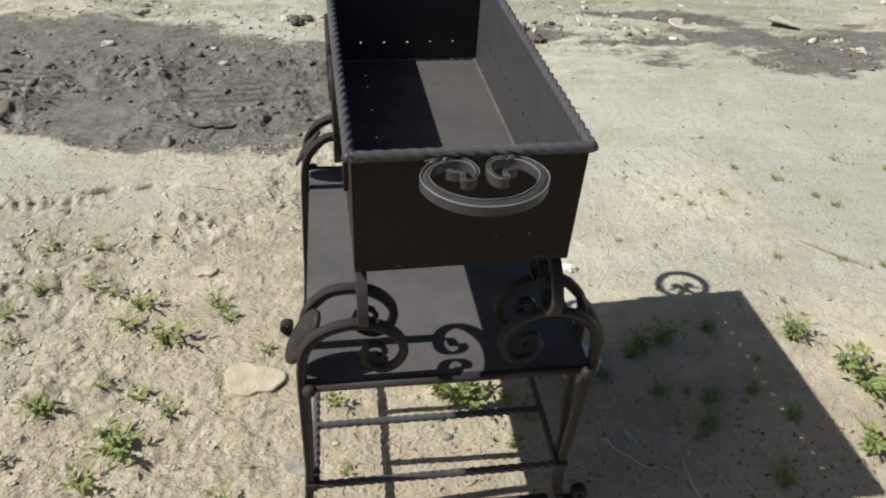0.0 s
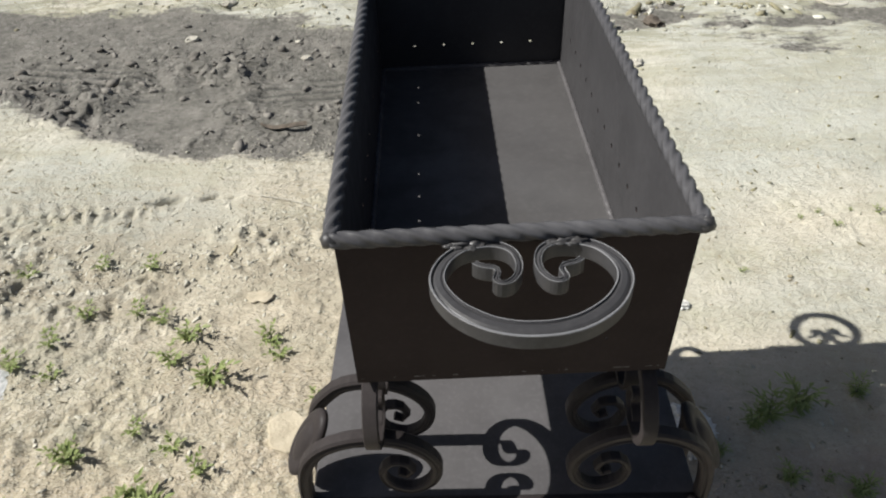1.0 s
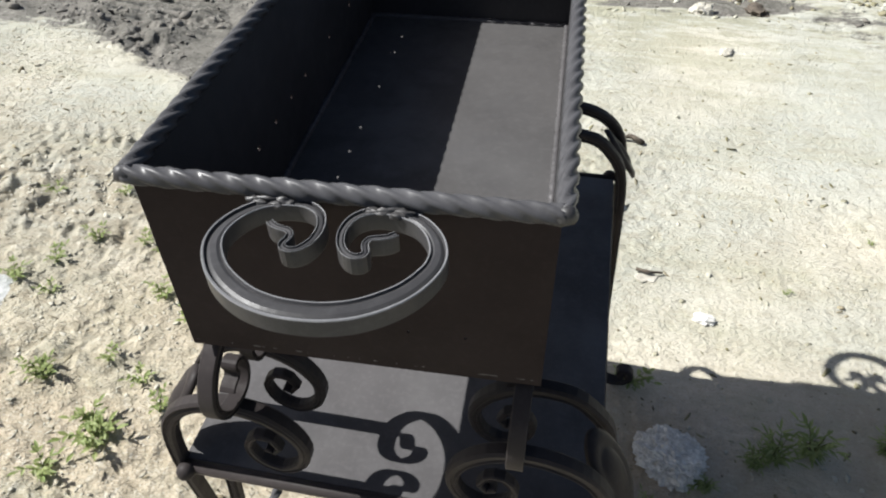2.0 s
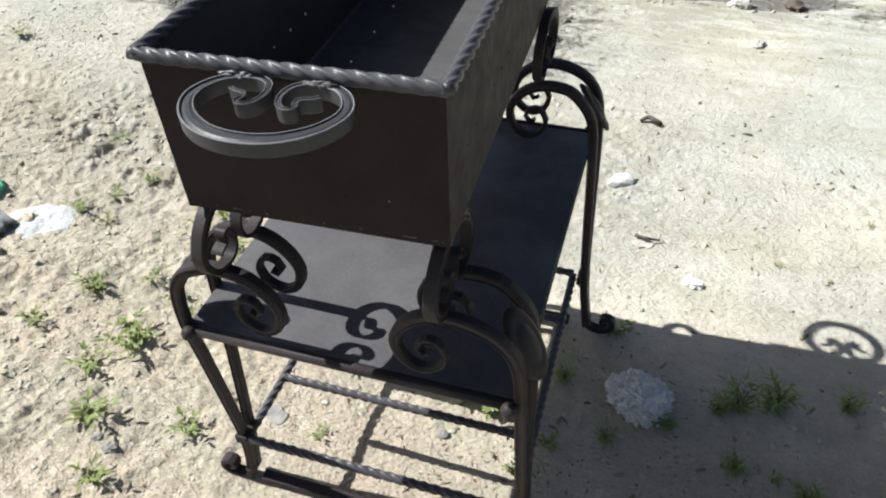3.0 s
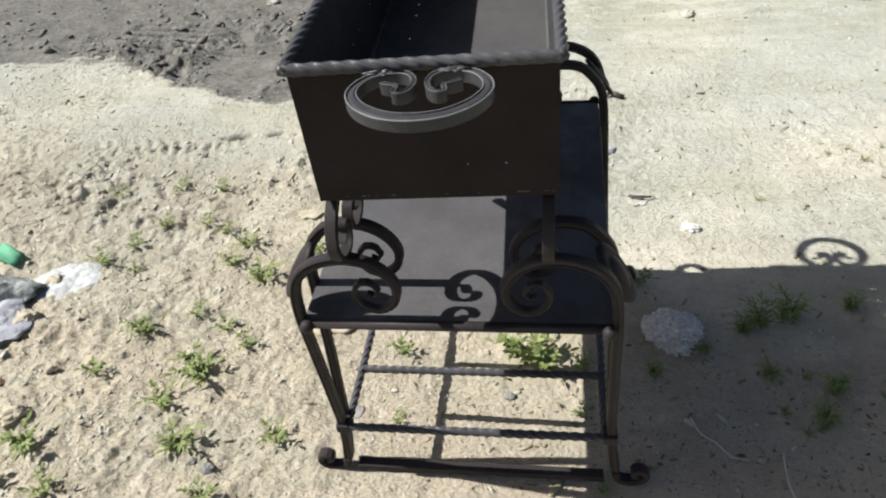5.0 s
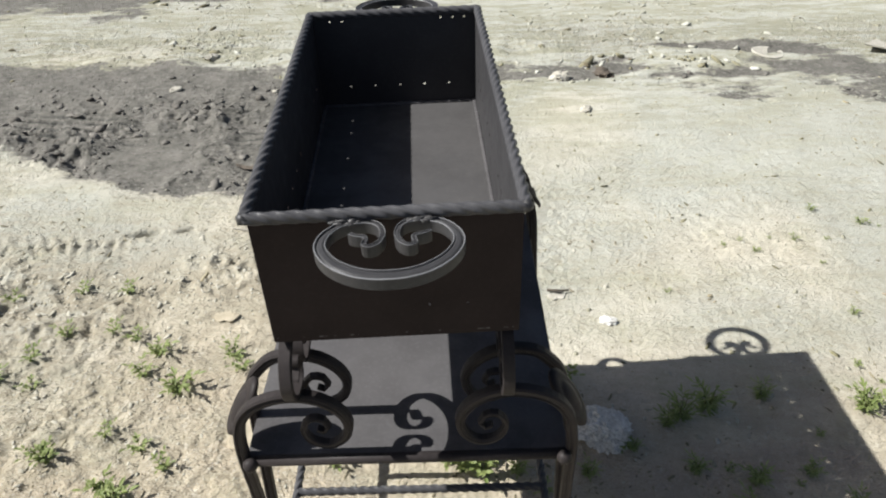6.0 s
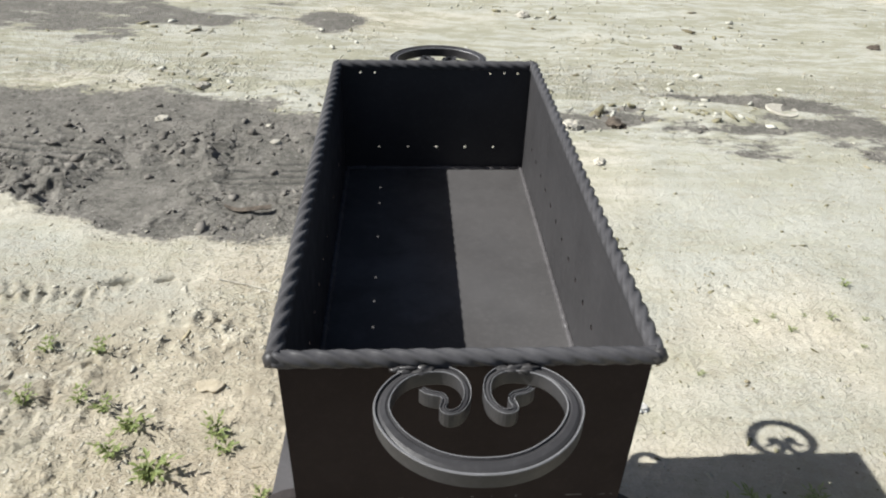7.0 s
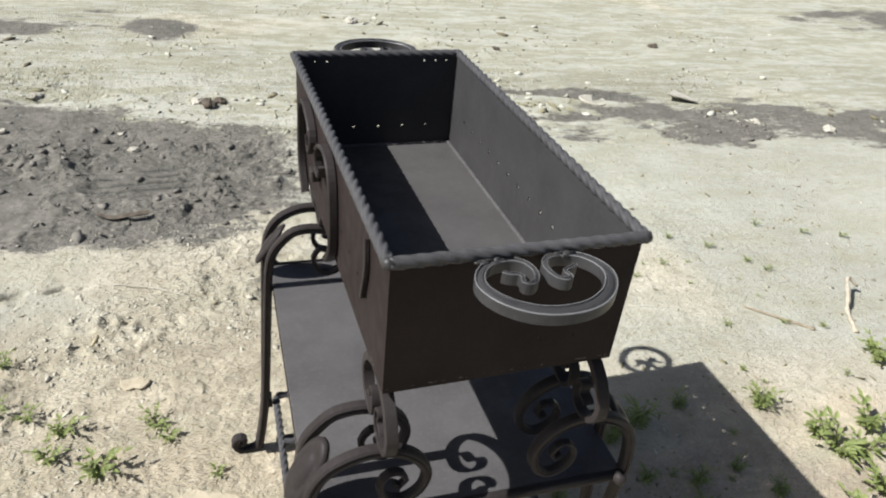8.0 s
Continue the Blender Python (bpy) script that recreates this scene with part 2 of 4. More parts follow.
def smooth_path(points, step):
    """Points on a Catmull-Rom curve through the given ones, about step apart."""
    p = [Vector(q) for q in points]
    p = [p[0] * 2 - p[1]] + p + [p[-1] * 2 - p[-2]]
    out = []
    for a, b, c, d in zip(p, p[1:], p[2:], p[3:]):
        n = max(1, round((c - b).length / step))
        for i in range(n):
            t = i / n
            out.append(0.5 * (2 * b + (c - a) * t + (2 * a - 5 * b + 4 * c - d) * t * t + (3 * b - a - 3 * c + d) * t ** 3))
    out.append(p[-2])
    return out


def sweep(bm, path, profile, side, scale=None):
    """Sweeps a closed profile (n, s) along a path; s runs along side, n across it."""
    side = Vector(side).normalized()
    rings = []
    for i, q in enumerate(path):
        tan = (path[min(i + 1, len(path) - 1)] - path[max(i - 1, 0)]).normalized()
        s = (side - tan * side.dot(tan)).normalized()
        n = s.cross(tan)
        k = scale(i / (len(path) - 1)) if scale else (1, 1)
        rings.append([bm.verts.new(q + n * a * k[0] + s * b * k[1]) for a, b in profile])
    m = len(profile)
    for r0, r1 in zip(rings, rings[1:]):
        for j in range(m):
            bm.faces.new((r0[j], r0[(j + 1) % m], r1[(j + 1) % m], r1[j]))
    bm.faces.new(rings[0][::-1])
    bm.faces.new(rings[-1])
    bmesh.ops.recalc_face_normals(bm, faces=bm.faces[:])


def rounded(w, h, r):
    """A rectangle w by h with chamfered corners."""
    x, y = w / 2, h / 2
    return [(x - r, -y), (x, -y + r), (x, y - r), (x - r, y), (-x + r, y), (-x, y - r), (-x, -y + r), (-x + r, -y)]


def grooved(w, h):
    """A bar with softened edges and a groove along its two broad faces."""
    x, y, r = w / 2, h / 2, min(w, h) * 0.18
    g = h * 0.10
    return [(x - r, -y), (x, -y + r), (x, y - r), (x - r, y), (x * 0.1, y), (-x * 0.12, y - g), (-x * 0.42, y - g), (-x * 0.55, y), (-x + r, y),
            (-x, y - r), (-x, -y + r), (-x + r, -y), (-x * 0.55, -y), (-x * 0.42, -y + g), (-x * 0.12, -y + g), (x * 0.1, -y)]


def lipped(w, h):
    """A strip with a thin raised lip on both edges and a gently hollow face between."""
    x, y = w / 2, h / 2
    return [(x - 0.001, -y), (x, -y + 0.001), (x, y - 0.0007), (x - 0.0005, y), (x - 0.0015, y), (x - 0.0026, y - 0.0018), (x - 0.005, y - 0.0008), (-x * 0.2, y - 0.0012),
            (-x + 0.0044, y - 0.0022), (-x + 0.0032, y - 0.0030), (-x + 0.002, y - 0.0002), (-x + 0.0006, y), (-x, y - 0.0007), (-x, -y + 0.001), (-x + 0.001, -y)]


# one half of the C-scroll used for handles and supports: across, deep
SCROLL = [(0.0, 0.1085), (0.02, 0.1065), (0.040, 0.099), (0.060, 0.0835), (0.0725, 0.064), (0.0755, 0.047), (0.070, 0.030), (0.058, 0.0165), (0.042, 0.0105), (0.025, 0.0105),
          (0.013, 0.018), (0.008, 0.031), (0.009, 0.044), (0.014, 0.0535), (0.0205, 0.0575), (0.0262, 0.0565), (0.0285, 0.0525), (0.0268, 0.0475), (0.0262, 0.043),
          (0.029, 0.039), (0.035, 0.0375), (0.041, 0.035), (0.0445, 0.0315)]


def c_scroll(bm, place, side, width=0.0148, depth=0.015):
    """Sweeps the C-scroll; place(across, deep) gives a point."""
    pts = [place(-u, v) for u, v in SCROLL[:0:-1]] + [place(u, v) for u, v in SCROLL]
    profile = lipped(width, depth)
    sweep(bm, smooth_path(pts, 0.0028), profile, side, lambda f: ((0.3 + 0.7 * min(1, 1.12 * math.sin(math.pi * f) ** 2.6)), 1))
    for i, f in enumerate(bm.faces):
        if i % len(profile) in (2, 3, 10, 11):      # the lips, which the handles paint with a highlight
            f.material_index = 1


def twisted(bm, a, b, side, pitch, steps=12, ridge=0.7):
    """A square bar twisted about its axis from a to b; a higher ridge gives sharper edges."""
    a, b = Vector(a), Vector(b)
    d = (b - a)
    n = max(4, int(d.length / pitch * steps))
    t = d.normalized()
    u = t.orthogonal().normalized()
    v = t.cross(u)
    m = 16
    prof = []
    for q in range(m):
        th = 2 * math.pi * q / m
        k = side * (0.445 + 0.235 * abs(math.sin(2 * th)) ** ridge)
        prof.append((k * math.cos(th), k * math.sin(th)))
    rings = []
    for i in range(n + 1):
        ang = 2 * math.pi * d.length * i / n / pitch
        ca, sa = math.cos(ang), math.sin(ang)
        q = a + d * i / n
        rings.append([bm.verts.new(q + u * (x * ca - y * sa) + v * (x * sa + y * ca)) for x, y in prof])
    for r0, r1 in zip(rings, rings[1:]):
        for j in range(m):
            bm.faces.new((r0[j], r0[(j + 1) % m], r1[(j + 1) % m], r1[j]))
    bm.faces.new(rings[0][::-1])
    bm.faces.new(rings[-1])
    bmesh.ops.recalc_face_normals(bm, faces=bm.faces[:])


def box(bm, lo, hi, bevel=0.0):
    vs = [bm.verts.new((x, y, z)) for x in (lo[0], hi[0]) for y in (lo[1], hi[1]) for z in (lo[2], hi[2])]
    fs = [(0, 1, 3, 2), (4, 6, 7, 5), (0, 4, 5, 1), (2, 3, 7, 6), (0, 2, 6, 4), (1, 5, 7, 3)]
    faces = [bm.faces.new([vs[i] for i in f]) for f in fs]
    bmesh.ops.recalc_face_normals(bm, faces=faces)
    if bevel:
        edges = list({e for f in faces for e in f.edges})
        bmesh.ops.bevel(bm, geom=edges, offset=bevel, segments=2, affect="EDGES", profile=0.5)


def lump(bm, centre, size, seed, rough=0.25, sub=2, freq=1.0):
    """An uneven rounded lump."""
    g = bmesh.ops.create_icosphere(bm, subdivisions=sub, radius=1.0)
    off = Vector((seed * 3.7, seed * 1.3, seed * 7.1))
    for v in g["verts"]:
        k = 1 + rough * noise.noise(v.co * 1.3 * freq + off) + rough * 0.6 * noise.noise(v.co * 3.1 * freq + off)
        v.co = Vector(c * k * s for c, s in zip(v.co, size)) + Vector(centre)
    return g["verts"]


def bead(bm, a, b, r, seed):
    """A weld bead: a knobbly ridge from a to b."""
    a, b = Vector(a), Vector(b)
    n = max(3, int((b - a).length / (r * 0.8)))
    path = [a.lerp(b, i / n) for i in range(n + 1)]
    rnd = random.Random(seed)
    prof = [(r * math.cos(i * math.pi / 3), r * math.sin(i * math.pi / 3)) for i in range(6)]
    ks = [0.75 + 0.5 * rnd.random() for _ in range(n + 1)]
    t = (b - a).normalized()
    sweep(bm, path, prof, t.orthogonal(), lambda f: (ks[round(f * n)], ks[round(f * n)]))


def sheet_with_holes(bm, origin, along, up, normal, length, height, thick, rows):
    """A steel sheet with rows of round holes: rows of (height, hole radius, places along)."""
    o, a, u, w = Vector(origin), Vector(along), Vector(up), Vector(normal) * thick

    def quad(p, q, r, s):
        outer = bm.faces.new([bm.verts.new(o + a * x + u * y) for x, y in (p, q, r, s)])
        inner = bm.faces.new([bm.verts.new(o + a * x + u * y + w) for x, y in (s, r, q, p)])
        inner.material_index = 1
        for f, sign in ((outer, -1), (inner, 1)):
            f.normal_update()
            if f.normal.dot(w) * sign < 0:
                f.normal_flip()

    z0 = 0.0
    for h, r, places in rows:
        c = r * 1.6
        quad((0, z0), (length, z0), (length, h - c), (0, h - c))
        x0 = 0.0
        for x in places:
            quad((x0, h - c), (x - c, h - c), (x - c, h + c), (x0, h + c))
            sq = [(x + c * sx, h + c * sy) for sx, sy in ((1, 0), (1, 1), (0, 1), (-1, 1), (-1, 0), (-1, -1), (0, -1), (1, -1))]
            ci = [(x + r * math.cos(i * math.pi / 4), h + r * math.sin(i * math.pi / 4)) for i in range(8)]
            for i in range(8):
                j = (i + 1) % 8
                quad(ci[i], sq[i], sq[j], ci[j])
                bm.faces.new([bm.verts.new(q) for q in (o + a * ci[i][0] + u * ci[i][1], o + a * ci[j][0] + u * ci[j][1],
                                                        o + a * ci[j][0] + u * ci[j][1] + w, o + a * ci[i][0] + u * ci[i][1] + w)])
            x0 = x + c
        quad((x0, h - c), (length, h - c), (length, h + c), (x0, h + c))
        z0 = h + c
    quad((0, z0), (length, z0), (length, height), (0, height))
    for p, q in (((0, 0), (length, 0)), ((length, 0), (length, height)), ((length, height), (0, height)), ((0, height), (0, 0))):
        bm.faces.new([bm.verts.new(v) for v in (o + a * p[0] + u * p[1], o + a * q[0] + u * q[1], o + a * q[0] + u * q[1] + w, o + a * p[0] + u * p[1] + w)])
    bmesh.ops.remove_doubles(bm, verts=bm.verts[:], dist=1e-5)


# ---- the ground ----
def lattice(x, y, seed):
    """Smooth value noise in -1 to 1 on arrays."""
    xi, yi = np.floor(x).astype(np.int64), np.floor(y).astype(np.int64)
    fx, fy = x - xi, y - yi
    fx, fy = fx * fx * (3 - 2 * fx), fy * fy * (3 - 2 * fy)

    def h(i, j):
        n = (i * 374761393 + j * 668265263 + seed * 974634777) & 0x7FFFFFFF
        n = ((n ^ (n >> 13)) * 1274126177) & 0x7FFFFFFF
        return ((n ^ (n >> 16)) & 0xFFFF) / 32767.5 - 1
    return (h(xi, yi) * (1 - fx) + h(xi + 1, yi) * fx) * (1 - fy) + (h(xi, yi + 1) * (1 - fx) + h(xi + 1, yi + 1) * fx) * fy


def fbm(x, y, scale, seed, octaves=4, gain=0.5):
    out, k = 0.0, 1.0
    for i in range(octaves):
        ca, sa = math.cos(0.7 * i + 0.3), math.sin(0.7 * i + 0.3)
        out = out + k * lattice((x * ca - y * sa) * scale, (x * sa + y * ca) * scale, seed + i)
        scale, k = scale * 2.03, k * gain
    return out


def soft_box(x, y, x0, x1, y0, y1, soft):
    """1 inside a rectangle, falling to 0 over soft outside it, 0.5 on the edge."""
    d = np.minimum(np.minimum(x - x0, x1 - x), np.minimum(y - y0, y1 - y))
    return np.clip(0.5 + d / (2 * soft), 0, 1)


def blob(x, y, cx, cy, rx, ry, turn=0.0):
    """1 inside an ellipse, 0.5 on its outline, falling to 0 outside."""
    ca, sa = math.cos(radians(turn)), math.sin(radians(turn))
    u, v = (x - cx) * ca + (y - cy) * sa, -(x - cx) * sa + (y - cy) * ca
    return np.clip(0.5 + 0.9 * (1 - np.sqrt((u / rx) ** 2 + (v / ry) ** 2)), 0, 1)


def damp_at(x, y):
    """How wet the earth is: the churned mud and the smaller damp patches."""
    wob = 0.11 * fbm(x, y, 1.6, 40, 3)
    streak = 0.34 * fbm(x * 0.6, y * 1.5, 5.0, 46, 4, 0.65)
    u, v = np.abs((x + 0.5 * wob + 2.35) / 2.44), np.abs((y + wob - 2.22 + 0.03 * x) / 0.62)
    d = np.clip(0.5 + 3.0 * (1 - (u ** 3.6 + v ** 3.6) ** (1 / 3.6)), 0, 1)
    d = d * np.clip(0.5 + (y + 0.5 * wob - np.minimum(1.80 - 0.68 * (x + 1.5), 1.95)) / 0.24, 0, 1)
    d = np.clip(d - 0.42 * np.clip((-1.75 - x) / 0.4, 0, 1) * np.clip((2.3 - y) / 0.2, 0, 1) * (0.6 + fbm(x, y, 4.0, 48, 3)), 0, 1)
    for b in (blob(x, y + 0.3 * wob, 3.0, 2.5, 1.3, 0.27, -2), blob(x, y, 0.8, 2.72, 0.42, 0.12, 10), 
              blob(x, y + 0.5 * wob, -2.35, 4.1, 1.12, 0.46, 4), blob(x, y + wob, 6.9, 4.95, 1.35, 0.5, 0), blob(x, y, 5.0, 2.35, 1.2, 0.3, 0),
              blob(x, y, -1.1, 6.3, 2.6, 0.5, 0), blob(x, y, 1.75, 2.95, 0.5, 0.07, -8)):
        d = np.maximum(d, np.clip(0.92 * b + 0.8 * streak * (b > 0.03), 0, 0.68))
    d = np.maximum(d, np.clip(1.25 * blob(x + 0.6 * wob, y + 0.5 * wob, -0.53, 4.05, 0.21, 0.17, -12), 0, 0.95))
    return np.clip(d + 0.25 * streak * (d > 0.02), 0, 1)


def crust_at(x, y):
    """How broken the dry crust is, 0 to 1: most on the weedy side and on the far bank."""
    c = np.clip(0.62 - 0.9 * (x - 0.1), 0.22, 1) * np.clip(1.25 - 0.35 * np.abs(y - 0.7), 0.35, 1)
    bank = np.exp(-((y - 3.15 - 0.12 * fbm(x, y, 0.7, 88, 2)) / 0.3) ** 2)
    return np.clip(np.maximum(c, 0.9 * bank) * (0.75 + 0.6 * fbm(x, y, 1.4, 71, 2)), 0.08, 1)


def grooves_at(x, y):
    """Tyre grooves pressed into the wet earth: where they lie, and their ridges from -1 to 1."""
    where, ridge = 0.0, 0.0
    for xa, xb, ya, yb, slope, deep in ((-1.75, -1.15, 2.04, 2.3, -0.12, 1.0), (-0.8, 0.0, 2.0, 2.3, 0.12, 0.22)):
        q = y - slope * (x - (xa + xb) / 2)
        r = soft_box(x, q, xa, xb, ya, yb, 0.06)
        where = where + r
        ridge = ridge + deep * r * np.sin(q * 118 + 1.6 * fbm(x, y, 2.4, 5, 3)) * np.clip(0.5 + 1.6 * fbm(x * 0.5, y, 7, 6, 3), 0, 1)
    return where, ridge


def height_at(x, y):
    """The height of the earth over the plane z = 0."""
    fine = np.clip(1 - (np.maximum(0, y - 3.1) + np.maximum(0, -0.4 - y) + np.maximum(0, np.abs(x + 0.12) - 1.85)) / 0.7, 0, 1)
    near = np.exp(-((x - 0.0) ** 2 + (y - 0.3) ** 2) / 0.5)
    wet = np.clip(damp_at(x, y) * 1.6 - 0.3, 0, 1)
    z = 0.012 * fbm(x, y, 1.1, 3, 3) * (1 - near)
    broken = crust_at(x, y)
    z = z + fine * 0.0045 * fbm(x, y, 9, 8, 3, 0.55) * (1 - 0.5 * wet) * (0.4 + 0.6 * broken)
    crust = fine * broken * (1 - wet) * np.clip(0.3 + 1.2 * fbm(x, y, 3.3, 135, 3), 0.08, 1)
    z = z + crust * (0.0042 * np.tanh(5 * fbm(x, y, 20, 120, 2, 0.55)) + 0.0034 * np.tanh(4 * fbm(x, y, 44, 130, 1)))
    crumbly = (np.exp(-((y - 1.02) / 0.34) ** 4) * np.clip(0.5 - 4 * (x + 0.02), 0, 1) + 0.42 * np.clip((0.75 - y) / 0.25, 0, 1) * np.clip(0.3 - 1.6 * x, 0, 1)) * fine * (1 - wet)
    z = z + crumbly * np.clip(0.35 + 1.2 * fbm(x, y, 4.5, 152, 3), 0.03, 1) * (0.0062 * np.tanh(4 * fbm(x, y, 26, 150, 2, 0.6)) + 0.0028 * np.tanh(4 * fbm(x, y, 55, 154, 1)))
    churn = fine * np.clip(0.4 + fbm(x, y, 0.9, 60, 2), 0, 1) * (0.35 + 0.65 * broken)
    z = z + 0.0045 * np.abs(fbm(x, y, 36, 15, 2)) * churn * (1 - 0.6 * wet)
    # churned mud with clods, deepest in a band along its middle
    band = np.exp(-((y - 2.15 - 0.1 * x) / 0.32) ** 2)
    r, ridge = grooves_at(x, y)
    lumpy = np.clip(0.45 + 1.3 * fbm(x, y, 2.6, 62, 3), 0, 1)
    band = band * lumpy * (1 - 0.5 * np.clip(r, 0, 1))
    z = z + fine * wet * (0.026 * np.abs(fbm(x, y, 6.0, 21, 3, 0.6)) * (0.1 + band) + (0.08 + 1.5 * band) * 0.0075 * np.tanh(4 * fbm(x, y, 17, 140, 3, 0.55)) - 0.02)
    z = z + fine * wet * (0.013 * ridge - 0.006 * r)
    # a short row of tread lugs and a crack on the dry side
    lane = np.exp(-((y - 1.275 - 0.06 * (x + 1.3) - 0.02 * fbm(x, y, 3, 76, 2)) / 0.05) ** 4) * soft_box(x, y, -2.1, -0.95, 0.5, 2.2, 0.12)
    z = z + 0.0048 * lane * np.tanh(2 * np.sin((x + 0.5 * y) * 125 + 3.0 * fbm(x, y, 6, 78, 2))) * np.clip(0.4 + 1.3 * fbm(x, y, 7, 77, 2), 0, 1)
    for px, py, lx, ly, deep, turn in ((-0.91, 1.342, 0.05, 0.014, 0.03, 12), (-0.775, 1.357, 0.03, 0.009, 0.02, 20), (-0.70, 1.36, 0.02, 0.007, 0.012, 10)):
        ca, sa = math.cos(radians(turn)), math.sin(radians(turn))
        u, v = ((x - px) * ca + (y - py) * sa) / lx, (-(x - px) * sa + (y - py) * ca + 0.006 * fbm(x, y, 18, 79, 2)) / ly
        z = z - deep * np.exp(-(u * u + v * v) ** 1.5)
    for i in range(10):
        px, py = -1.42 + 0.046 * i + 0.012 * math.sin(5 * i), 1.25 + 0.004 * i + 0.008 * math.sin(3.1 * i)
        u, v = (x - px - (0.35 + 0.5 * math.sin(2.7 * i)) * (y - py) + 0.004 * fbm(x, y, 30, 81, 2)) / 0.0095, (y - py) / (0.022 + 0.008 * math.sin(7 * i))
        z = z - (0.007 + 0.003 * math.sin(4.3 * i)) * np.exp(-(u * u + v * v) ** 1.5)
    # trampled clods
    tr = np.clip(1.6 * (blob(x, y, -0.62, 1.13, 0.2, 0.13, 20) + blob(x, y, -1.2, 1.0, 0.3, 0.12, 0)) - 0.5, 0, 1)
    z = z + tr * (0.005 * fbm(x, y, 11, 34, 2) + 0.0065 * np.tanh(3 * fbm(x, y, 38, 33, 1)))
    # a low bank along the far lane
    z = z + fine * 0.022 * np.exp(-((y - 3.0 - 0.1 * fbm(x, y, 1.2, 88, 2)) / 0.16) ** 2) * np.clip(0.35 + fbm(x, y, 3.5, 91, 3), 0, 1)
    return z


def spread(a, b, step, reach, growth):
    """Coordinates: even from a to b, then ever wider to reach on both sides."""
    mid = np.arange(a, b + step / 2, step)
    out, s, d = [], step, 0.0
    while d < reach:
        s *= growth
        d += s
        out.append(d)
    out = np.array(out)
    return np.concatenate([(mid[0] - out)[::-1], mid, mid[-1] + out])


def build_ground():
    xs = spread(-1.75, 1.4, 0.0056, 400, 1.04)
    ys = spread(-0.3, 2.75, 0.0056, 400, 1.04)
    gx, gy = np.meshgrid(xs, ys)
    gz = height_at(gx, gy)
    far = np.clip((np.hypot(gx, gy - 1) - 20) / 40, 0, 1)
    gz = gz * (1 - far)
    nx, ny = len(xs), len(ys)
    co = np.stack([gx, gy, gz], -1).reshape(-1, 3)
    i = np.arange(nx * ny).reshape(ny, nx)
    quads = np.stack([i[:-1, :-1], i[:-1, 1:], i[1:, 1:], i[1:, :-1]], -1).reshape(-1, 4)
    me = bpy.data.meshes.new("ground")
    me.vertices.add(len(co))
    me.vertices.foreach_set("co", co.ravel())
    me.loops.add(quads.size)
    me.loops.foreach_set("vertex_index", quads.ravel().astype(np.int32))
    me.polygons.add(len(quads))
    me.polygons.foreach_set("loop_start", (np.arange(len(quads)) * 4).astype(np.int32))
    me.update()
    me.shade_smooth()
    # The last blob and the brown patch put shadow tone into the earth.
    warm = np.clip(0.3 + 0.75 * fbm(gx, gy, 1.3, 51, 3) + 0.5 * blob(gx, gy, -0.55, 0.1, 1.0, 0.65) + 0.65 * np.exp(-((gy - 0.05) / 0.6) ** 2) - 0.45 * np.clip(gy - 1.0, 0, 1) - 0.35 * np.clip(gx - 0.2, 0, 1) + 1.1 * blob(gx, gy, 0.65, 0.05, 0.75, 0.5), 0, 1.6)
    for name, values in (("damp", damp_at(gx, gy)), ("tan", warm), ("crust", crust_at(gx, gy)), ("trodden", np.clip(0.03 + 0.9 * np.exp(-((gy - 0.98) / 0.36) ** 2), 0, 1) * np.clip(0.9 - 1.4 * (gx + 0.1), 0.1, 1)), ("groove", np.clip(-2.4 * grooves_at(gx, gy)[1] + 0.1, 0, 1) * np.clip(grooves_at(gx, gy)[0], 0, 1)), ("shade_soil", np.clip(blob(gx, gy, 0.78, 0.2, 0.75, 0.42, 8) * (0.85 + 0.6 * fbm(gx, gy, 2.6, 58, 3)), 0, 0.85)), ("far", np.clip((gy - 2.0 - 0.3 * fbm(gx, gy, 0.8, 55, 2)) / 0.8, 0, 1))):
        me.attributes.new(name, "FLOAT", "POINT").data.foreach_set("value", np.asarray(values, np.float32).ravel())
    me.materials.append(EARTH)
    return tagged(new("ground", me), "pale dry clay earth with ruts, clods and dark wet mud", "ground", kind="structure")


build_ground()


def ground_z(x, y):
    return float(height_at(np.array([float(x)]), np.array([float(y)]))[0])


# ---- the brazier ----
# brazier and stand lean together by a little over one degree
LEAN = Matrix.Translation((0.023, 0, 0)) @ Matrix.Rotation(radians(-1.4), 4, "Y")
X0, X1, Y0, Y1, ZB, ZR = -0.158, 0.158, 0.0, 0.688, 0.758, 0.947
SHEET = 0.0022


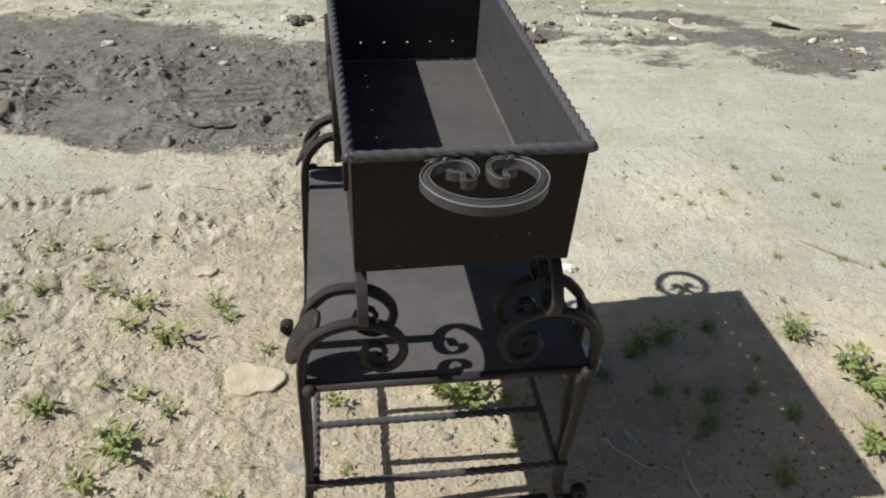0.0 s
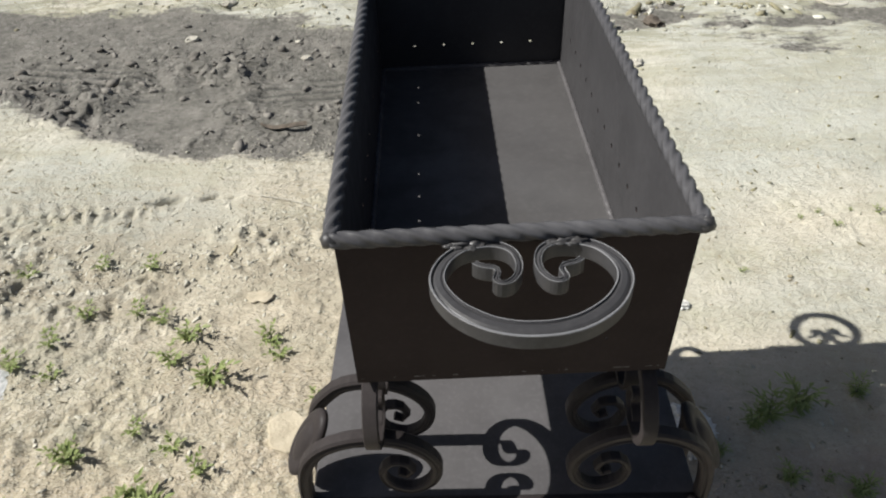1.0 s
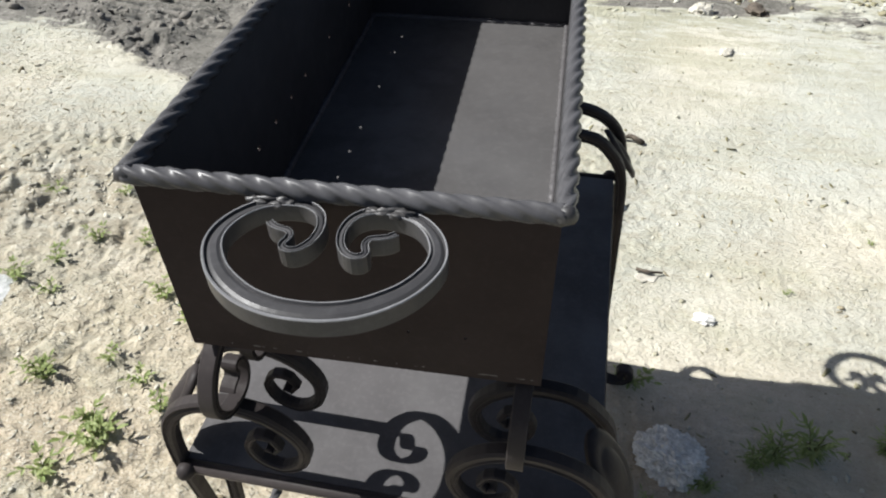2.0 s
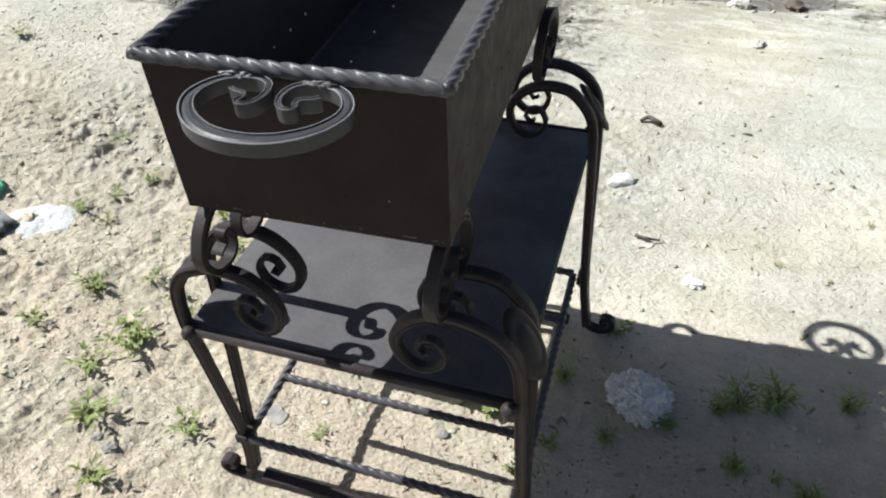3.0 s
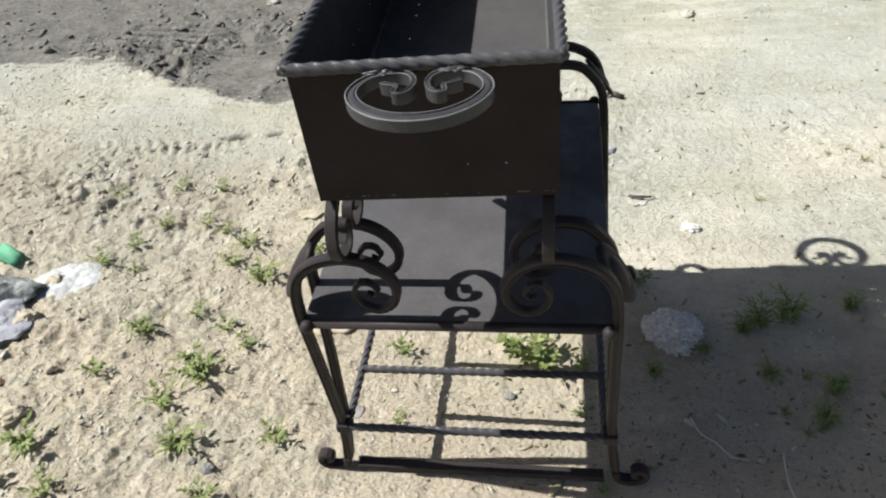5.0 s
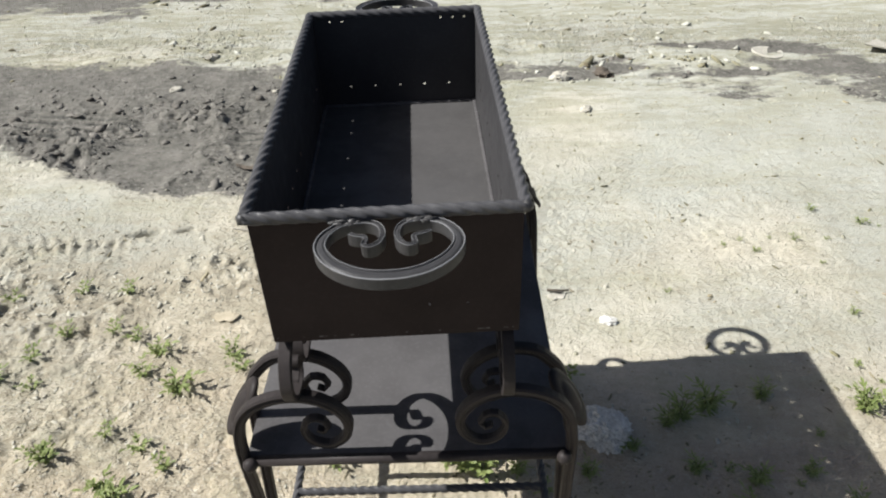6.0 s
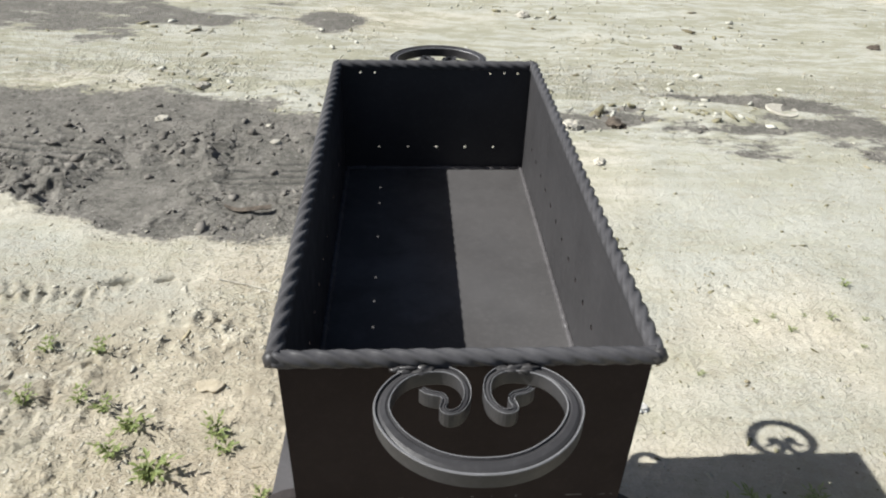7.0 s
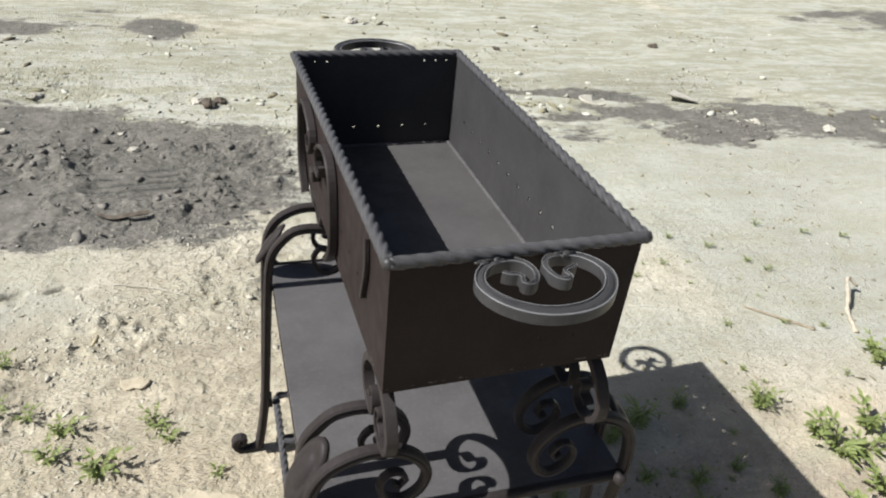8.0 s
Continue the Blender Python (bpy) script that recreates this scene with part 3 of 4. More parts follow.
def build_brazier():
    grill = thing("brazier", "dark painted sheet steel charcoal brazier with a twisted rod rim", "brazier", (0, 0.344, ZB))
    inv = Matrix.Translation(-grill.location)
    grill.matrix_basis = LEAN @ Matrix.Translation(grill.location) @ Matrix.Rotation(radians(0.4), 4, "Z")

    def add(name, bm, mat, label="", smooth=False, parent=None):
        bm.transform(inv)
        return part(name, bm, mat, parent or grill, label, smooth)

    h = ZR - ZB
    sunny_places = [0.098, 0.150, 0.203, 0.256, 0.309, 0.362, 0.465, 0.565, 0.616]
    side_places = [0.075 + 0.0445 * i for i in range(13)]
    end_places = [0.059 + 0.0497 * i for i in range(5)]
    front_places = [0.200, 0.248]
    top_places = [0.032, 0.055, 0.245, 0.268, 0.29]
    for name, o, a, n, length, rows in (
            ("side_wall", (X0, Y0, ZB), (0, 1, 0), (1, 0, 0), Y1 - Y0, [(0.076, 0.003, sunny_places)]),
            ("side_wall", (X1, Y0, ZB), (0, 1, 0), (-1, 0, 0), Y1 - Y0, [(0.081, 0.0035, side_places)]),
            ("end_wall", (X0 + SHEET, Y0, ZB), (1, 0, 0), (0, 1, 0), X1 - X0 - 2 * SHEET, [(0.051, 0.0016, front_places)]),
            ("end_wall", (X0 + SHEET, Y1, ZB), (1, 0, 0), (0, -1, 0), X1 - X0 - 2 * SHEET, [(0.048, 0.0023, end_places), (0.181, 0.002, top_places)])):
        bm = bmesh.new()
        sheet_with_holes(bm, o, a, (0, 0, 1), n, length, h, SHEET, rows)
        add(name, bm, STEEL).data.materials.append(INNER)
    bm = bmesh.new()
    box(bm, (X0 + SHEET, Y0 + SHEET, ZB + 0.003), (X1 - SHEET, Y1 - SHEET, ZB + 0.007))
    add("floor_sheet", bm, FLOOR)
    # twisted square rim
    zr, r = ZR + 0.004, 0.012
    cs = [(X0 - 0.002, Y0 - 0.002, zr), (X1 + 0.002, Y0 - 0.002, zr), (X1 + 0.002, Y1 + 0.002, zr), (X0 - 0.002, Y1 + 0.002, zr)]
    for a, b in zip(cs, cs[1:] + cs[:1]):
        bm = bmesh.new()
        twisted(bm, a, b, r, 0.087, 22)
        add("rim_rod", bm, ROD, "twisted square steel rod", True)
    for i, c in enumerate(cs):
        bm = bmesh.new()
        lump(bm, c, (0.0085, 0.0085, 0.0075), i + 2, 0.25)
        add("corner_weld", bm, WELD, "", True)
    # welds inside along the floor
    zi = ZB + 0.0075
    gap = SHEET + 0.0024
    ins = [(X0 + gap, Y0 + gap, zi), (X1 - gap, Y0 + gap, zi), (X1 - gap, Y1 - gap, zi), (X0 + gap, Y1 - gap, zi)]
    for i, (a, b) in enumerate(zip(ins, ins[1:] + ins[:1])):
        bm = bmesh.new()
        bead(bm, a, b, 0.0042, i)
        add("weld_bead", bm, LITSTEEL, "", True)
    # scroll handles at both ends
    for sgn, ye, z0 in ((-1, Y0, 0.939), (1, Y1, 0.939)):
        bm = bmesh.new()
        c_scroll(bm, lambda u, v: (0.005 + u, ye + sgn * v, z0), (0, 0, 1), 0.0165, 0.015)
        handle = add("scroll_handle", bm, HANDLE, "forged scroll handle welded under the rim")
        handle.data.materials.append(GLINT)
        for k, wx in enumerate((-0.042, 0.045)):
            bm = bmesh.new()
            for j, (du, dy, s) in enumerate(((-0.016, 0.002, 0.8), (-0.006, 0.0, 1.25), (0.006, 0.001, 1.1), (0.015, -0.001, 0.7), (-0.011, 0.005, 0.6), (0.002, 0.006, 0.75))):
                lump(bm, (wx + du, ye + sgn * (0.0075 + dy), z0 + 0.0065), (0.0082 * s, 0.0042 * s, 0.0032 * s), j + 9 * k, 0.5, 3, 1.3)
            bm.transform(inv)
            part("weld", bm, WELD, handle, "lumpy weld", True)
    # flat scroll ornament on the sunny long side
    xo = X0 - 0.008
    orn = [(0.318, 0.748), (0.284, 0.79), (0.281, 0.85), (0.295, 0.905), (0.335, 0.925), (0.388, 0.908), (0.405, 0.884), (0.396, 0.862), (0.374, 0.864), (0.369, 0.882)]
    for flip in (0, 1):
        bm = bmesh.new()
        pts = [(xo, 0.86 - y if flip else y, z) for y, z in orn]
        sweep(bm, smooth_path(pts, 0.009), grooved(0.011, 0.0145), (1, 0, 0), lambda f: (1 - 0.5 * f, 1))
        add("side_scroll", bm, BAR, "flat scroll bar along the brazier's side")
    bm = bmesh.new()
    box(bm, (xo - 0.009, 0.418, 0.83), (xo + 0.007, 0.442, 0.85), 0.003)
    add("scroll_collar", bm, BAR)
    # Thin dark strip, put where the wall shows a slit of shadow.
    bm = bmesh.new()
    sweep(bm, smooth_path([(X0 - 0.004, 0.092, 0.925), (X0 - 0.004, 0.088, 0.885), (X0 - 0.004, 0.104, 0.83)], 0.01), rounded(0.006, 0.007, 0.001), (1, 0, 0))
    add("shadow_slit_strip", bm, BAR)
    return grill


build_brazier()


# ---- the forged stand ----
SX, SY = 0.0, 0.333          # middle of the stand


def build_stand():
    st = thing("forged_stand", "dark forged steel stand with scrolls, sheet shelf and curled feet", "stand", (SX, SY, 0))
    inv = Matrix.Translation(-st.location)
    st.matrix_basis = LEAN @ Matrix.Rotation(radians(-1.5), 4, "Z") @ Matrix.Translation(st.location)

    def add(name, bm, mat=BAR, label="", smooth=False, parent=None):
        bm.transform(inv)
        return part(name, bm, mat, parent or st, label, smooth)

    # x, z of a leg with its arch and volute, for the side where x is negative from the middle
    arch = [(-0.273, 0.030), (-0.264, 0.10), (-0.257, 0.18), (-0.253, 0.30), (-0.250, 0.42), (-0.248, 0.50), (-0.245, 0.555), (-0.236, 0.592), (-0.216, 0.619),
            (-0.186, 0.635), (-0.152, 0.640), (-0.119, 0.632), (-0.093, 0.610), (-0.081, 0.581), (-0.089, 0.550), (-0.113, 0.534), (-0.139, 0.545), (-0.148, 0.571), (-0.135, 0.592), (-0.117, 0.589), (-0.110, 0.575), (-0.118, 0.564), (-0.128, 0.569)]
    for sx in (-1, 1):
        for sy in (-1, 1):
            yc = SY + sy * 0.283                       # the foot's line
            for off in (0.040 if sy < 0 else 0.048, -0.042 if sy < 0 else -0.035):                # outer and inner bar of the leg
                yt = yc + sy * off
                pts = []
                for x, z in arch:
                    if sy > 0:                         # the far legs stand wider
                        x -= 0.004 + 0.014 * max(0.0, 1 - z / 0.6)
                    if off < 0 and x > -0.2:
                        x -= 0.010
                    k = min(1.0, max(0.0, (z - 0.14) / 0.37))
                    k = k if x < -0.23 else 1.0
                    if off < 0:
                        y0 = yc - sy * 0.016
                    else:
                        y0 = yc
                    pts.append((SX - sx * x, y0 + (yt - y0) * k, z))
                path = smooth_path(pts, 0.011)
                bm = bmesh.new()
                sweep(bm, path, grooved(0.0165, 0.018), (0, 1, 0), lambda f: (1, 1) if f < 0.72 else (1 - 2.3 * (f - 0.72), 1 - 1.2 * (f - 0.72)))
                add("leg_bar", bm)
            # curled foot
            f0 = SX + sx * (0.273 if sy < 0 else 0.290)
            foot = [(f0, yc, 0.045), (f0 + sx * 0.004, yc, 0.020), (f0 + sx * 0.018, yc, 0.011), (f0 + sx * 0.036, yc, 0.0105), (f0 + sx * 0.052, yc, 0.019),
                    (f0 + sx * 0.058, yc, 0.036), (f0 + sx * 0.049, yc, 0.050), (f0 + sx * 0.036, yc, 0.048), (f0 + sx * 0.034, yc, 0.036), (f0 + sx * 0.042, yc, 0.032)]
            bm = bmesh.new()
            sweep(bm, smooth_path(foot, 0.006), rounded(0.013, 0.024, 0.003), (0, 1, 0))
            add("curled_foot", bm)
            # oval boss that joins the two arches at the shoulder
            bm = bmesh.new()
            c = Vector((SX + sx * 0.243, yc + sy * (0.006 if sy < 0 else 0.01), 0.583))
            nrm = Vector((sx * 0.8, sy * 0.24, 0.54)).normalized()
            u = Vector((0, 0, 1)).cross(nrm).normalized()
            v = nrm.cross(u)
            rings = []
            for rr, hh in ((0.02, 0.0115), (0.3, 0.0105), (0.52, 0.0075), (0.60, 0.0055), (0.68, 0.0065), (0.86, 0.0055), (1.0, 0.002), (1.0, -0.003)):
                rings.append([bm.verts.new(c + u * 0.029 * rr * math.cos(a * math.pi / 12) + v * 0.055 * rr * math.sin(a * math.pi / 12) + nrm * hh) for a in range(24)])
            for r0, r1 in zip(rings, rings[1:]):
                for j in range(24):
                    bm.faces.new((r0[j], r0[(j + 1) % 24], r1[(j + 1) % 24], r1[j]))
            bm.faces.new(rings[0]), bm.faces.new(rings[-1])
            bmesh.ops.recalc_face_normals(bm, faces=bm.faces[:])
            add("oval_boss", bm, BAR, "stamped oval boss", True)
            # scrolls that carry the brazier
            xs = SX + sx * 0.146
            ye = SY + sy * 0.288
            bm = bmesh.new()
            c_scroll(bm, lambda u, v: (xs, ye + u * 0.975, 0.644 + v * 0.974), (1, 0, 0), 0.0135, 0.016)
            add("support_scroll", bm, BAR, "forged C-scroll under the brazier").data.materials.append(BAR)
            # collar where the two bars of a leg meet
            bm = bmesh.new()
            box(bm, (SX + sx * (0.255 if sy < 0 else 0.268) - 0.013, yc - 0.018, 0.153), (SX + sx * (0.255 if sy < 0 else 0.268) + 0.013, yc + 0.014, 0.175), 0.003)
            add("leg_collar", bm)
    # shelf sheet, its end tubes and ball caps
    zs = 0.505
    bm = bmesh.new()
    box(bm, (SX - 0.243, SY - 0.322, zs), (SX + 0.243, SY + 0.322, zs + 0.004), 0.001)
    add("shelf_sheet", bm, LITSTEEL, "dark sheet steel shelf in a paler sunlit tone")
    for sx in (-1, 1):
        bm = bmesh.new()
        box(bm, (SX + sx * 0.241 - 0.004, SY - 0.318, zs - 0.012), (SX + sx * 0.241 + 0.004, SY + 0.318, zs - 0.0005), 0.0015)
        add("shelf_rail", bm)
    for sy in (-1, 1):
        y = SY + sy * 0.328
        bm = bmesh.new()
        n = 12
        prof = [(0.0085 * math.cos(2 * math.pi * i / n), 0.0085 * math.sin(2 * math.pi * i / n)) for i in range(n)]
        sweep(bm, [Vector((SX - 0.243, y, zs - 0.002)), Vector((SX, y, zs - 0.002)), Vector((SX + 0.243, y, zs - 0.002))], prof, (0, 1, 0))
        tube = add("shelf_tube", bm, BAR, "", True)
        for sx in (-1, 1):
            bm = bmesh.new()
            lump(bm, (SX + sx * 0.236, y + sy * 0.008, zs - 0.001), (0.0115, 0.0115, 0.0115), 3, 0.06, 3)
            bm.transform(inv)
            part("ball_cap", bm, BAR, tube, "", True)
    # low frame of twisted bars
    zf = 0.165
    for sx in (-1, 1):
        bm = bmesh.new()
        twisted(bm, (SX + sx * 0.246, SY - 0.283, zf), (SX + sx * 0.246, SY + 0.283, zf), 0.0128, 0.082, 24, 1.5)
        add("twisted_rail", bm, ROD, "", True)
    for y in (0.040, 0.183, 0.330, 0.476, 0.621):
        bm = bmesh.new()
        twisted(bm, (SX - 0.246, y, zf + 0.001), (SX + 0.246, y, zf + 0.001), 0.0128, 0.082, 24, 1.5)
        add("twisted_rung", bm, ROD, "", True)
    for sy in (-1, 1):
        bm = bmesh.new()
        y = SY + sy * 0.283
        box(bm, (SX - 0.25, y - 0.011, 0.012), (SX + 0.25, y + 0.011, 0.028), 0.003)
        add("foot_bar", bm)
    return st


build_stand()


# ---- loose earth ----
def crumbs(name, count, seed, keep, sizes, material, label, category, flat=0.5, long=1.7, area=(-2.6, 2.8, -0.45, 3.6)):
    """Many small clods, half sunk in the earth, as one mesh. keep(x, y) gives the chance of a clod."""
    rng = np.random.default_rng(seed)
    x = rng.uniform(area[0], area[1], count * 6)
    y = rng.uniform(area[2], area[3], count * 6)
    ok = rng.uniform(0, 1, len(x)) < keep(x, y)
    x, y = x[ok][:count], y[ok][:count]
    z = height_at(x, y)
    n = len(x)
    bm = bmesh.new()
    bmesh.ops.create_icosphere(bm, subdivisions=1, radius=1.0)
    base = np.array([v.co[:] for v in bm.verts])
    tris = np.array([[v.index for v in f.verts] for f in bm.faces])
    bm.free()
    m = len(base)
    r = sizes[0] * np.exp(rng.normal(0, sizes[1], n))
    r = np.clip(r, 0.0015, sizes[2] if len(sizes) > 2 else 0.03)
    ang = rng.uniform(0, 2 * math.pi, n)
    sx, sy, sz = r * rng.uniform(0.7, long, n), r * rng.uniform(0.6, 1.0, n), r * rng.uniform(flat * 0.5, flat * 1.3, n)
    jit = rng.uniform(0.5, 1.4, (n, m, 1))
    p = base[None] * jit * np.stack([sx, sy, sz], -1)[:, None, :]
    tilt = rng.normal(0, 0.25, n)
    ct, st = np.cos(tilt)[:, None], np.sin(tilt)[:, None]
    p = np.stack([p[..., 0] * ct - p[..., 2] * st, p[..., 1], p[..., 0] * st + p[..., 2] * ct], -1)
    ca, sa = np.cos(ang)[:, None], np.sin(ang)[:, None]
    p = np.stack([p[..., 0] * ca - p[..., 1] * sa + x[:, None], p[..., 0] * sa + p[..., 1] * ca + y[:, None], p[..., 2] + (z + sz * 0.3)[:, None]], -1)
    f = (tris[None] + (np.arange(n) * m)[:, None, None]).reshape(-1, 3)
    me = bpy.data.meshes.new(name)
    me.vertices.add(n * m)
    me.vertices.foreach_set("co", p.reshape(-1))
    me.loops.add(f.size)
    me.loops.foreach_set("vertex_index", f.ravel().astype(np.int32))
    me.polygons.add(len(f))
    me.polygons.foreach_set("loop_start", (np.arange(len(f)) * 3).astype(np.int32))
    me.update()
    me.materials.append(material)
    return tagged(new(name, me), label, category, kind="stuff")


def patchy(x, y):
    d = np.clip(0.35 + 0.9 * fbm(x, y, 1.7, 300, 3), 0.04, 1)
    d = d * (0.12 + 0.88 * (x < 0.15)) * (1 - 0.35 * (y > 1.7))
    return d * (damp_at(x, y) < 0.45)


crumbs("earth_clods", 4200, 11, patchy, (0.0036, 0.42, 0.009), CLOD, "small dry crumbs of pale clay lying on earth", "clods")
crumbs("crust_crumbs", 8000, 15, lambda x, y: (x < 0.2) * (x > -1.7) * (y < 1.75) * np.clip(crust_at(x, y) * (0.55 + 0.8 * fbm(x, y, 2.4, 330, 3)), 0.03, 1), (0.003, 0.42, 0.008), CLOD,
       "broken crumbs of dry clay crust on earth", "clods", 0.32, 2.2)
crumbs("earth_flakes", 800, 12, lambda x, y: 0.8 * patchy(x, y), (0.006, 0.35, 0.012), CLOD, "curled flakes of dried pale clay on earth", "clods", 0.22)
crumbs("plant_litter", 2600, 14, lambda x, y: (damp_at(x, y) < 0.5) * np.clip(0.25 + 0.6 * fbm(x, y, 1.2, 320, 2), 0.08, 1), (0.0022, 0.4), BITS, "short bits of dry stalk scattered on the earth", "litter", 0.6, 5.0)
crumbs("mud_clods", 2800, 13, lambda x, y: (damp_at(x, y) > 0.5) * np.clip(np.exp(-((y - 2.15 - 0.1 * x) / 0.4) ** 2) * np.clip(0.45 + 1.3 * fbm(x, y, 2.6, 62, 3), 0, 1) + 0.05, 0, 1) * (1 - 0.6 * np.clip(grooves_at(x, y)[0], 0, 1)),
       (0.0062, 0.55), MUDCLOD, "dark wet clods of churned mud", "clods", 0.45, 2.0)


crumbs("dark_litter", 1800, 25, lambda x, y: blob(x, y, 0.65, 0.05, 0.7, 0.5) * np.clip(0.4 + 0.8 * fbm(x, y, 3, 370, 3), 0.05, 1), (0.0022, 0.4, 0.0055), DARKCLOD, "brown crumbs of earth and dead stalks beside the stand", "litter", 0.5, 3.0, (-0.1, 1.6, -0.45, 0.75))


crumbs("mud_lumps", 80, 26, lambda x, y: (damp_at(x, y) > 0.7) * np.exp(-((y - 2.3 - 0.05 * x) / 0.2) ** 2) * (0.35 + (x < -0.45)), (0.0115, 0.35), MUDCLOD, "larger dark lumps thrown up in the mud", "clods", 0.6, 1.9, (-2.4, -0.1, 1.6, 2.9))


def bank(x, y):
    """Rubble lies along the far edge of the mud and along the damp rut."""
    line = np.where(x < 0.3, 2.93 - 0.04 * x, 2.82 - 0.06 * (x - 0.3))
    d = np.exp(-((y - line - 0.05 * fbm(x, y, 2.0, 341, 2)) / 0.1) ** 2) * np.clip(0.3 + 1.3 * fbm(x, y, 2.2, 340, 3), 0, 1)
    return d + 0.12 * np.clip(fbm(x, y, 1.5, 342, 3), 0, 1) * (y > 2.6)


FARAREA = (-3.5, 4.5, 2.2, 4.6)
crumbs("lane_crumbs", 2000, 27, lambda x, y: np.clip(0.25 + 0.8 * fbm(x * 0.5, y, 2.0, 380, 3), 0.02, 1) * (damp_at(x, y) < 0.5), (0.0062, 0.4, 0.015), LANECLOD, "low crumbs of clay crust on the trodden lane", "clods", 0.4, 2.6, (-3.2, 4.2, 2.5, 5.2))
crumbs("bank_rubble", 700, 21, bank, (0.0125, 0.45), WHITESTONE_CLOD, "pale rubble and clay lumps along the wet rut", "rubble", 0.45, 1.8, FARAREA)
crumbs("bank_clods", 900, 22, bank, (0.011, 0.45), DARKCLOD, "brown crumbs and plant bits along the wet rut", "clods", 0.5, 2.6, FARAREA)
crumbs("trampled_clods", 900, 23, lambda x, y: np.clip(1.6 * (blob(x, y, -0.62, 1.13, 0.24, 0.16, 20) + blob(x, y, -1.25, 1.02, 0.35, 0.15, 0)) - 0.4, 0, 1) + 0.5 * np.exp(-((y - 1.29 - 0.06 * (x + 1.3)) / 0.05) ** 2) * (x < -0.75) * np.clip(0.3 + fbm(x, y, 4, 350, 2), 0, 1),
       (0.0036, 0.42, 0.009), CLOD, "trampled clods of dry clay", "clods", 0.34, 2.4, (-2.2, -0.3, 0.75, 1.5))
crumbs("pale_chips", 420, 24, lambda x, y: np.clip(0.3 + 0.5 * fbm(x, y, 2, 360, 2), 0.05, 1) * (damp_at(x, y) < 0.45), (0.0045, 0.4), LANECLOD, "small pale chips of stone scattered on earth", "stones", 0.3, 2.0, (-0.2, 2.4, -0.2, 2.3))
crumbs("dry_twigs", 330, 31, lambda x, y: np.clip(0.4 + 0.7 * fbm(x, y, 1.7, 391, 3), 0.08, 1) * (damp_at(x, y) < 0.4), (0.0034, 0.45, 0.008), TWIGS, "short dark twigs and dry stalks scattered on earth", "twigs", 0.4, 3.6, (0.15, 2.7, 0.45, 2.5))


# ---- stones and litter ----
def stone(name, label, x, y, size, seed, material, rough=0.25, sub=3, turn=0.0, sink=0.35, category="stone", group=""):
    bm = bmesh.new()
    lump(bm, (0, 0, 0), size, seed, rough, sub, 1.4)
    ob = part(name, bm, material, None, label)
    ob.matrix_basis = pose(x, y, ground_z(x, y) + size[2] * (1 - 2 * sink), 0, 0, turn)
    return tagged(ob, "", category, group)


def flat_slab(name, label, x, y, outline, thick, material, turn=0.0, tilt=0.0, lift=0.0, category="stone", dish=0.0):
    """A flat broken piece with an uneven outline of radius outline(angle)."""
    bm = bmesh.new()
    n = 40
    rings = []
    for k, z in ((0.97, 0.0), (1.0, thick * 0.3), (0.985, thick * 0.8), (0.94, thick), (0.6, thick * 1.04 + dish * 0.6), (0.25, thick * 1.0 + dish)):
        ring = []
        for i in range(n):
            a = 2 * math.pi * i / n
            r = outline(a) * k
            ring.append(bm.verts.new((r * math.cos(a), r * math.sin(a), z + 0.0025 * noise.noise(Vector((r * math.cos(a) * 40, r * math.sin(a) * 40, z + x))) * (z > 0))))
        rings.append(ring)
    for r0, r1 in zip(rings, rings[1:]):
        for j in range(n):
            bm.faces.new((r0[j], r0[(j + 1) % n], r1[(j + 1) % n], r1[j]))
    bm.faces.new(rings[0][::-1])
    bm.faces.new(rings[-1])
    bmesh.ops.recalc_face_normals(bm, faces=bm.faces[:])
    ob = part(name, bm, material, None, label)
    ob.matrix_basis = pose(x, y, ground_z(x, y) + lift, 0, tilt, turn)
    return tagged(ob, "", category)


# the concrete lump in the brazier's shadow: a cluster of crusty nodules
def build_concrete_lump():
    bm = bmesh.new()
    bmesh.ops.create_icosphere(bm, subdivisions=5, radius=1.0)
    for v in bm.verts:
        n = v.co.copy()
        k = 1 + 0.22 * noise.noise(n * 1.5) + 0.16 * noise.noise(n * 3.5) + 0.16 * abs(noise.noise(n * 8)) + 0.17 * noise.noise(n * 11) + 0.09 * noise.noise(n * 24) - 0.16 * max(0, noise.noise(n * 5 + Vector((3, 1, 2))))
        v.co = Vector((n.x * 0.067, n.y * 0.055, n.z * 0.04)) * k
    ob = part("concrete_lump", bm, CONCRETE, None, "pale crumbly lump of broken concrete on the earth")
    ob.matrix_basis = pose(0.468, 0.437, ground_z(0.468, 0.437) + 0.012, 0, 0, -25)
    return tagged(ob, "", "stone")


build_concrete_lump()
flat_slab("flat_stone", "flat tan sandstone flake lying on dry earth", -0.382, 0.468,
          lambda a: 0.062 * (1 + 0.22 * math.cos(2 * a) + 0.12 * math.sin(3 * a + 1) + 0.05 * math.sin(7 * a)), 0.010, FLATSTONE, -8, 0, -0.001)
flat_slab("white_disc", "round chalky white plate half sunk in earth", 1.864, 2.858,
          lambda a: 0.082 * (1 + 0.04 * math.sin(3 * a)), 0.012, WHITESTONE, 0, 4, -0.002, "plate", -0.010)
flat_slab("tilted_slab", "pale broken slab tilted out of the wet earth", 2.47, 2.87,
          lambda a: min(0.18, 0.062 / max(math.cos(a), math.cos(a - 2.09), math.cos(a + 2.09))), 0.01, WHITESTONE, 15, 10, 0.018)
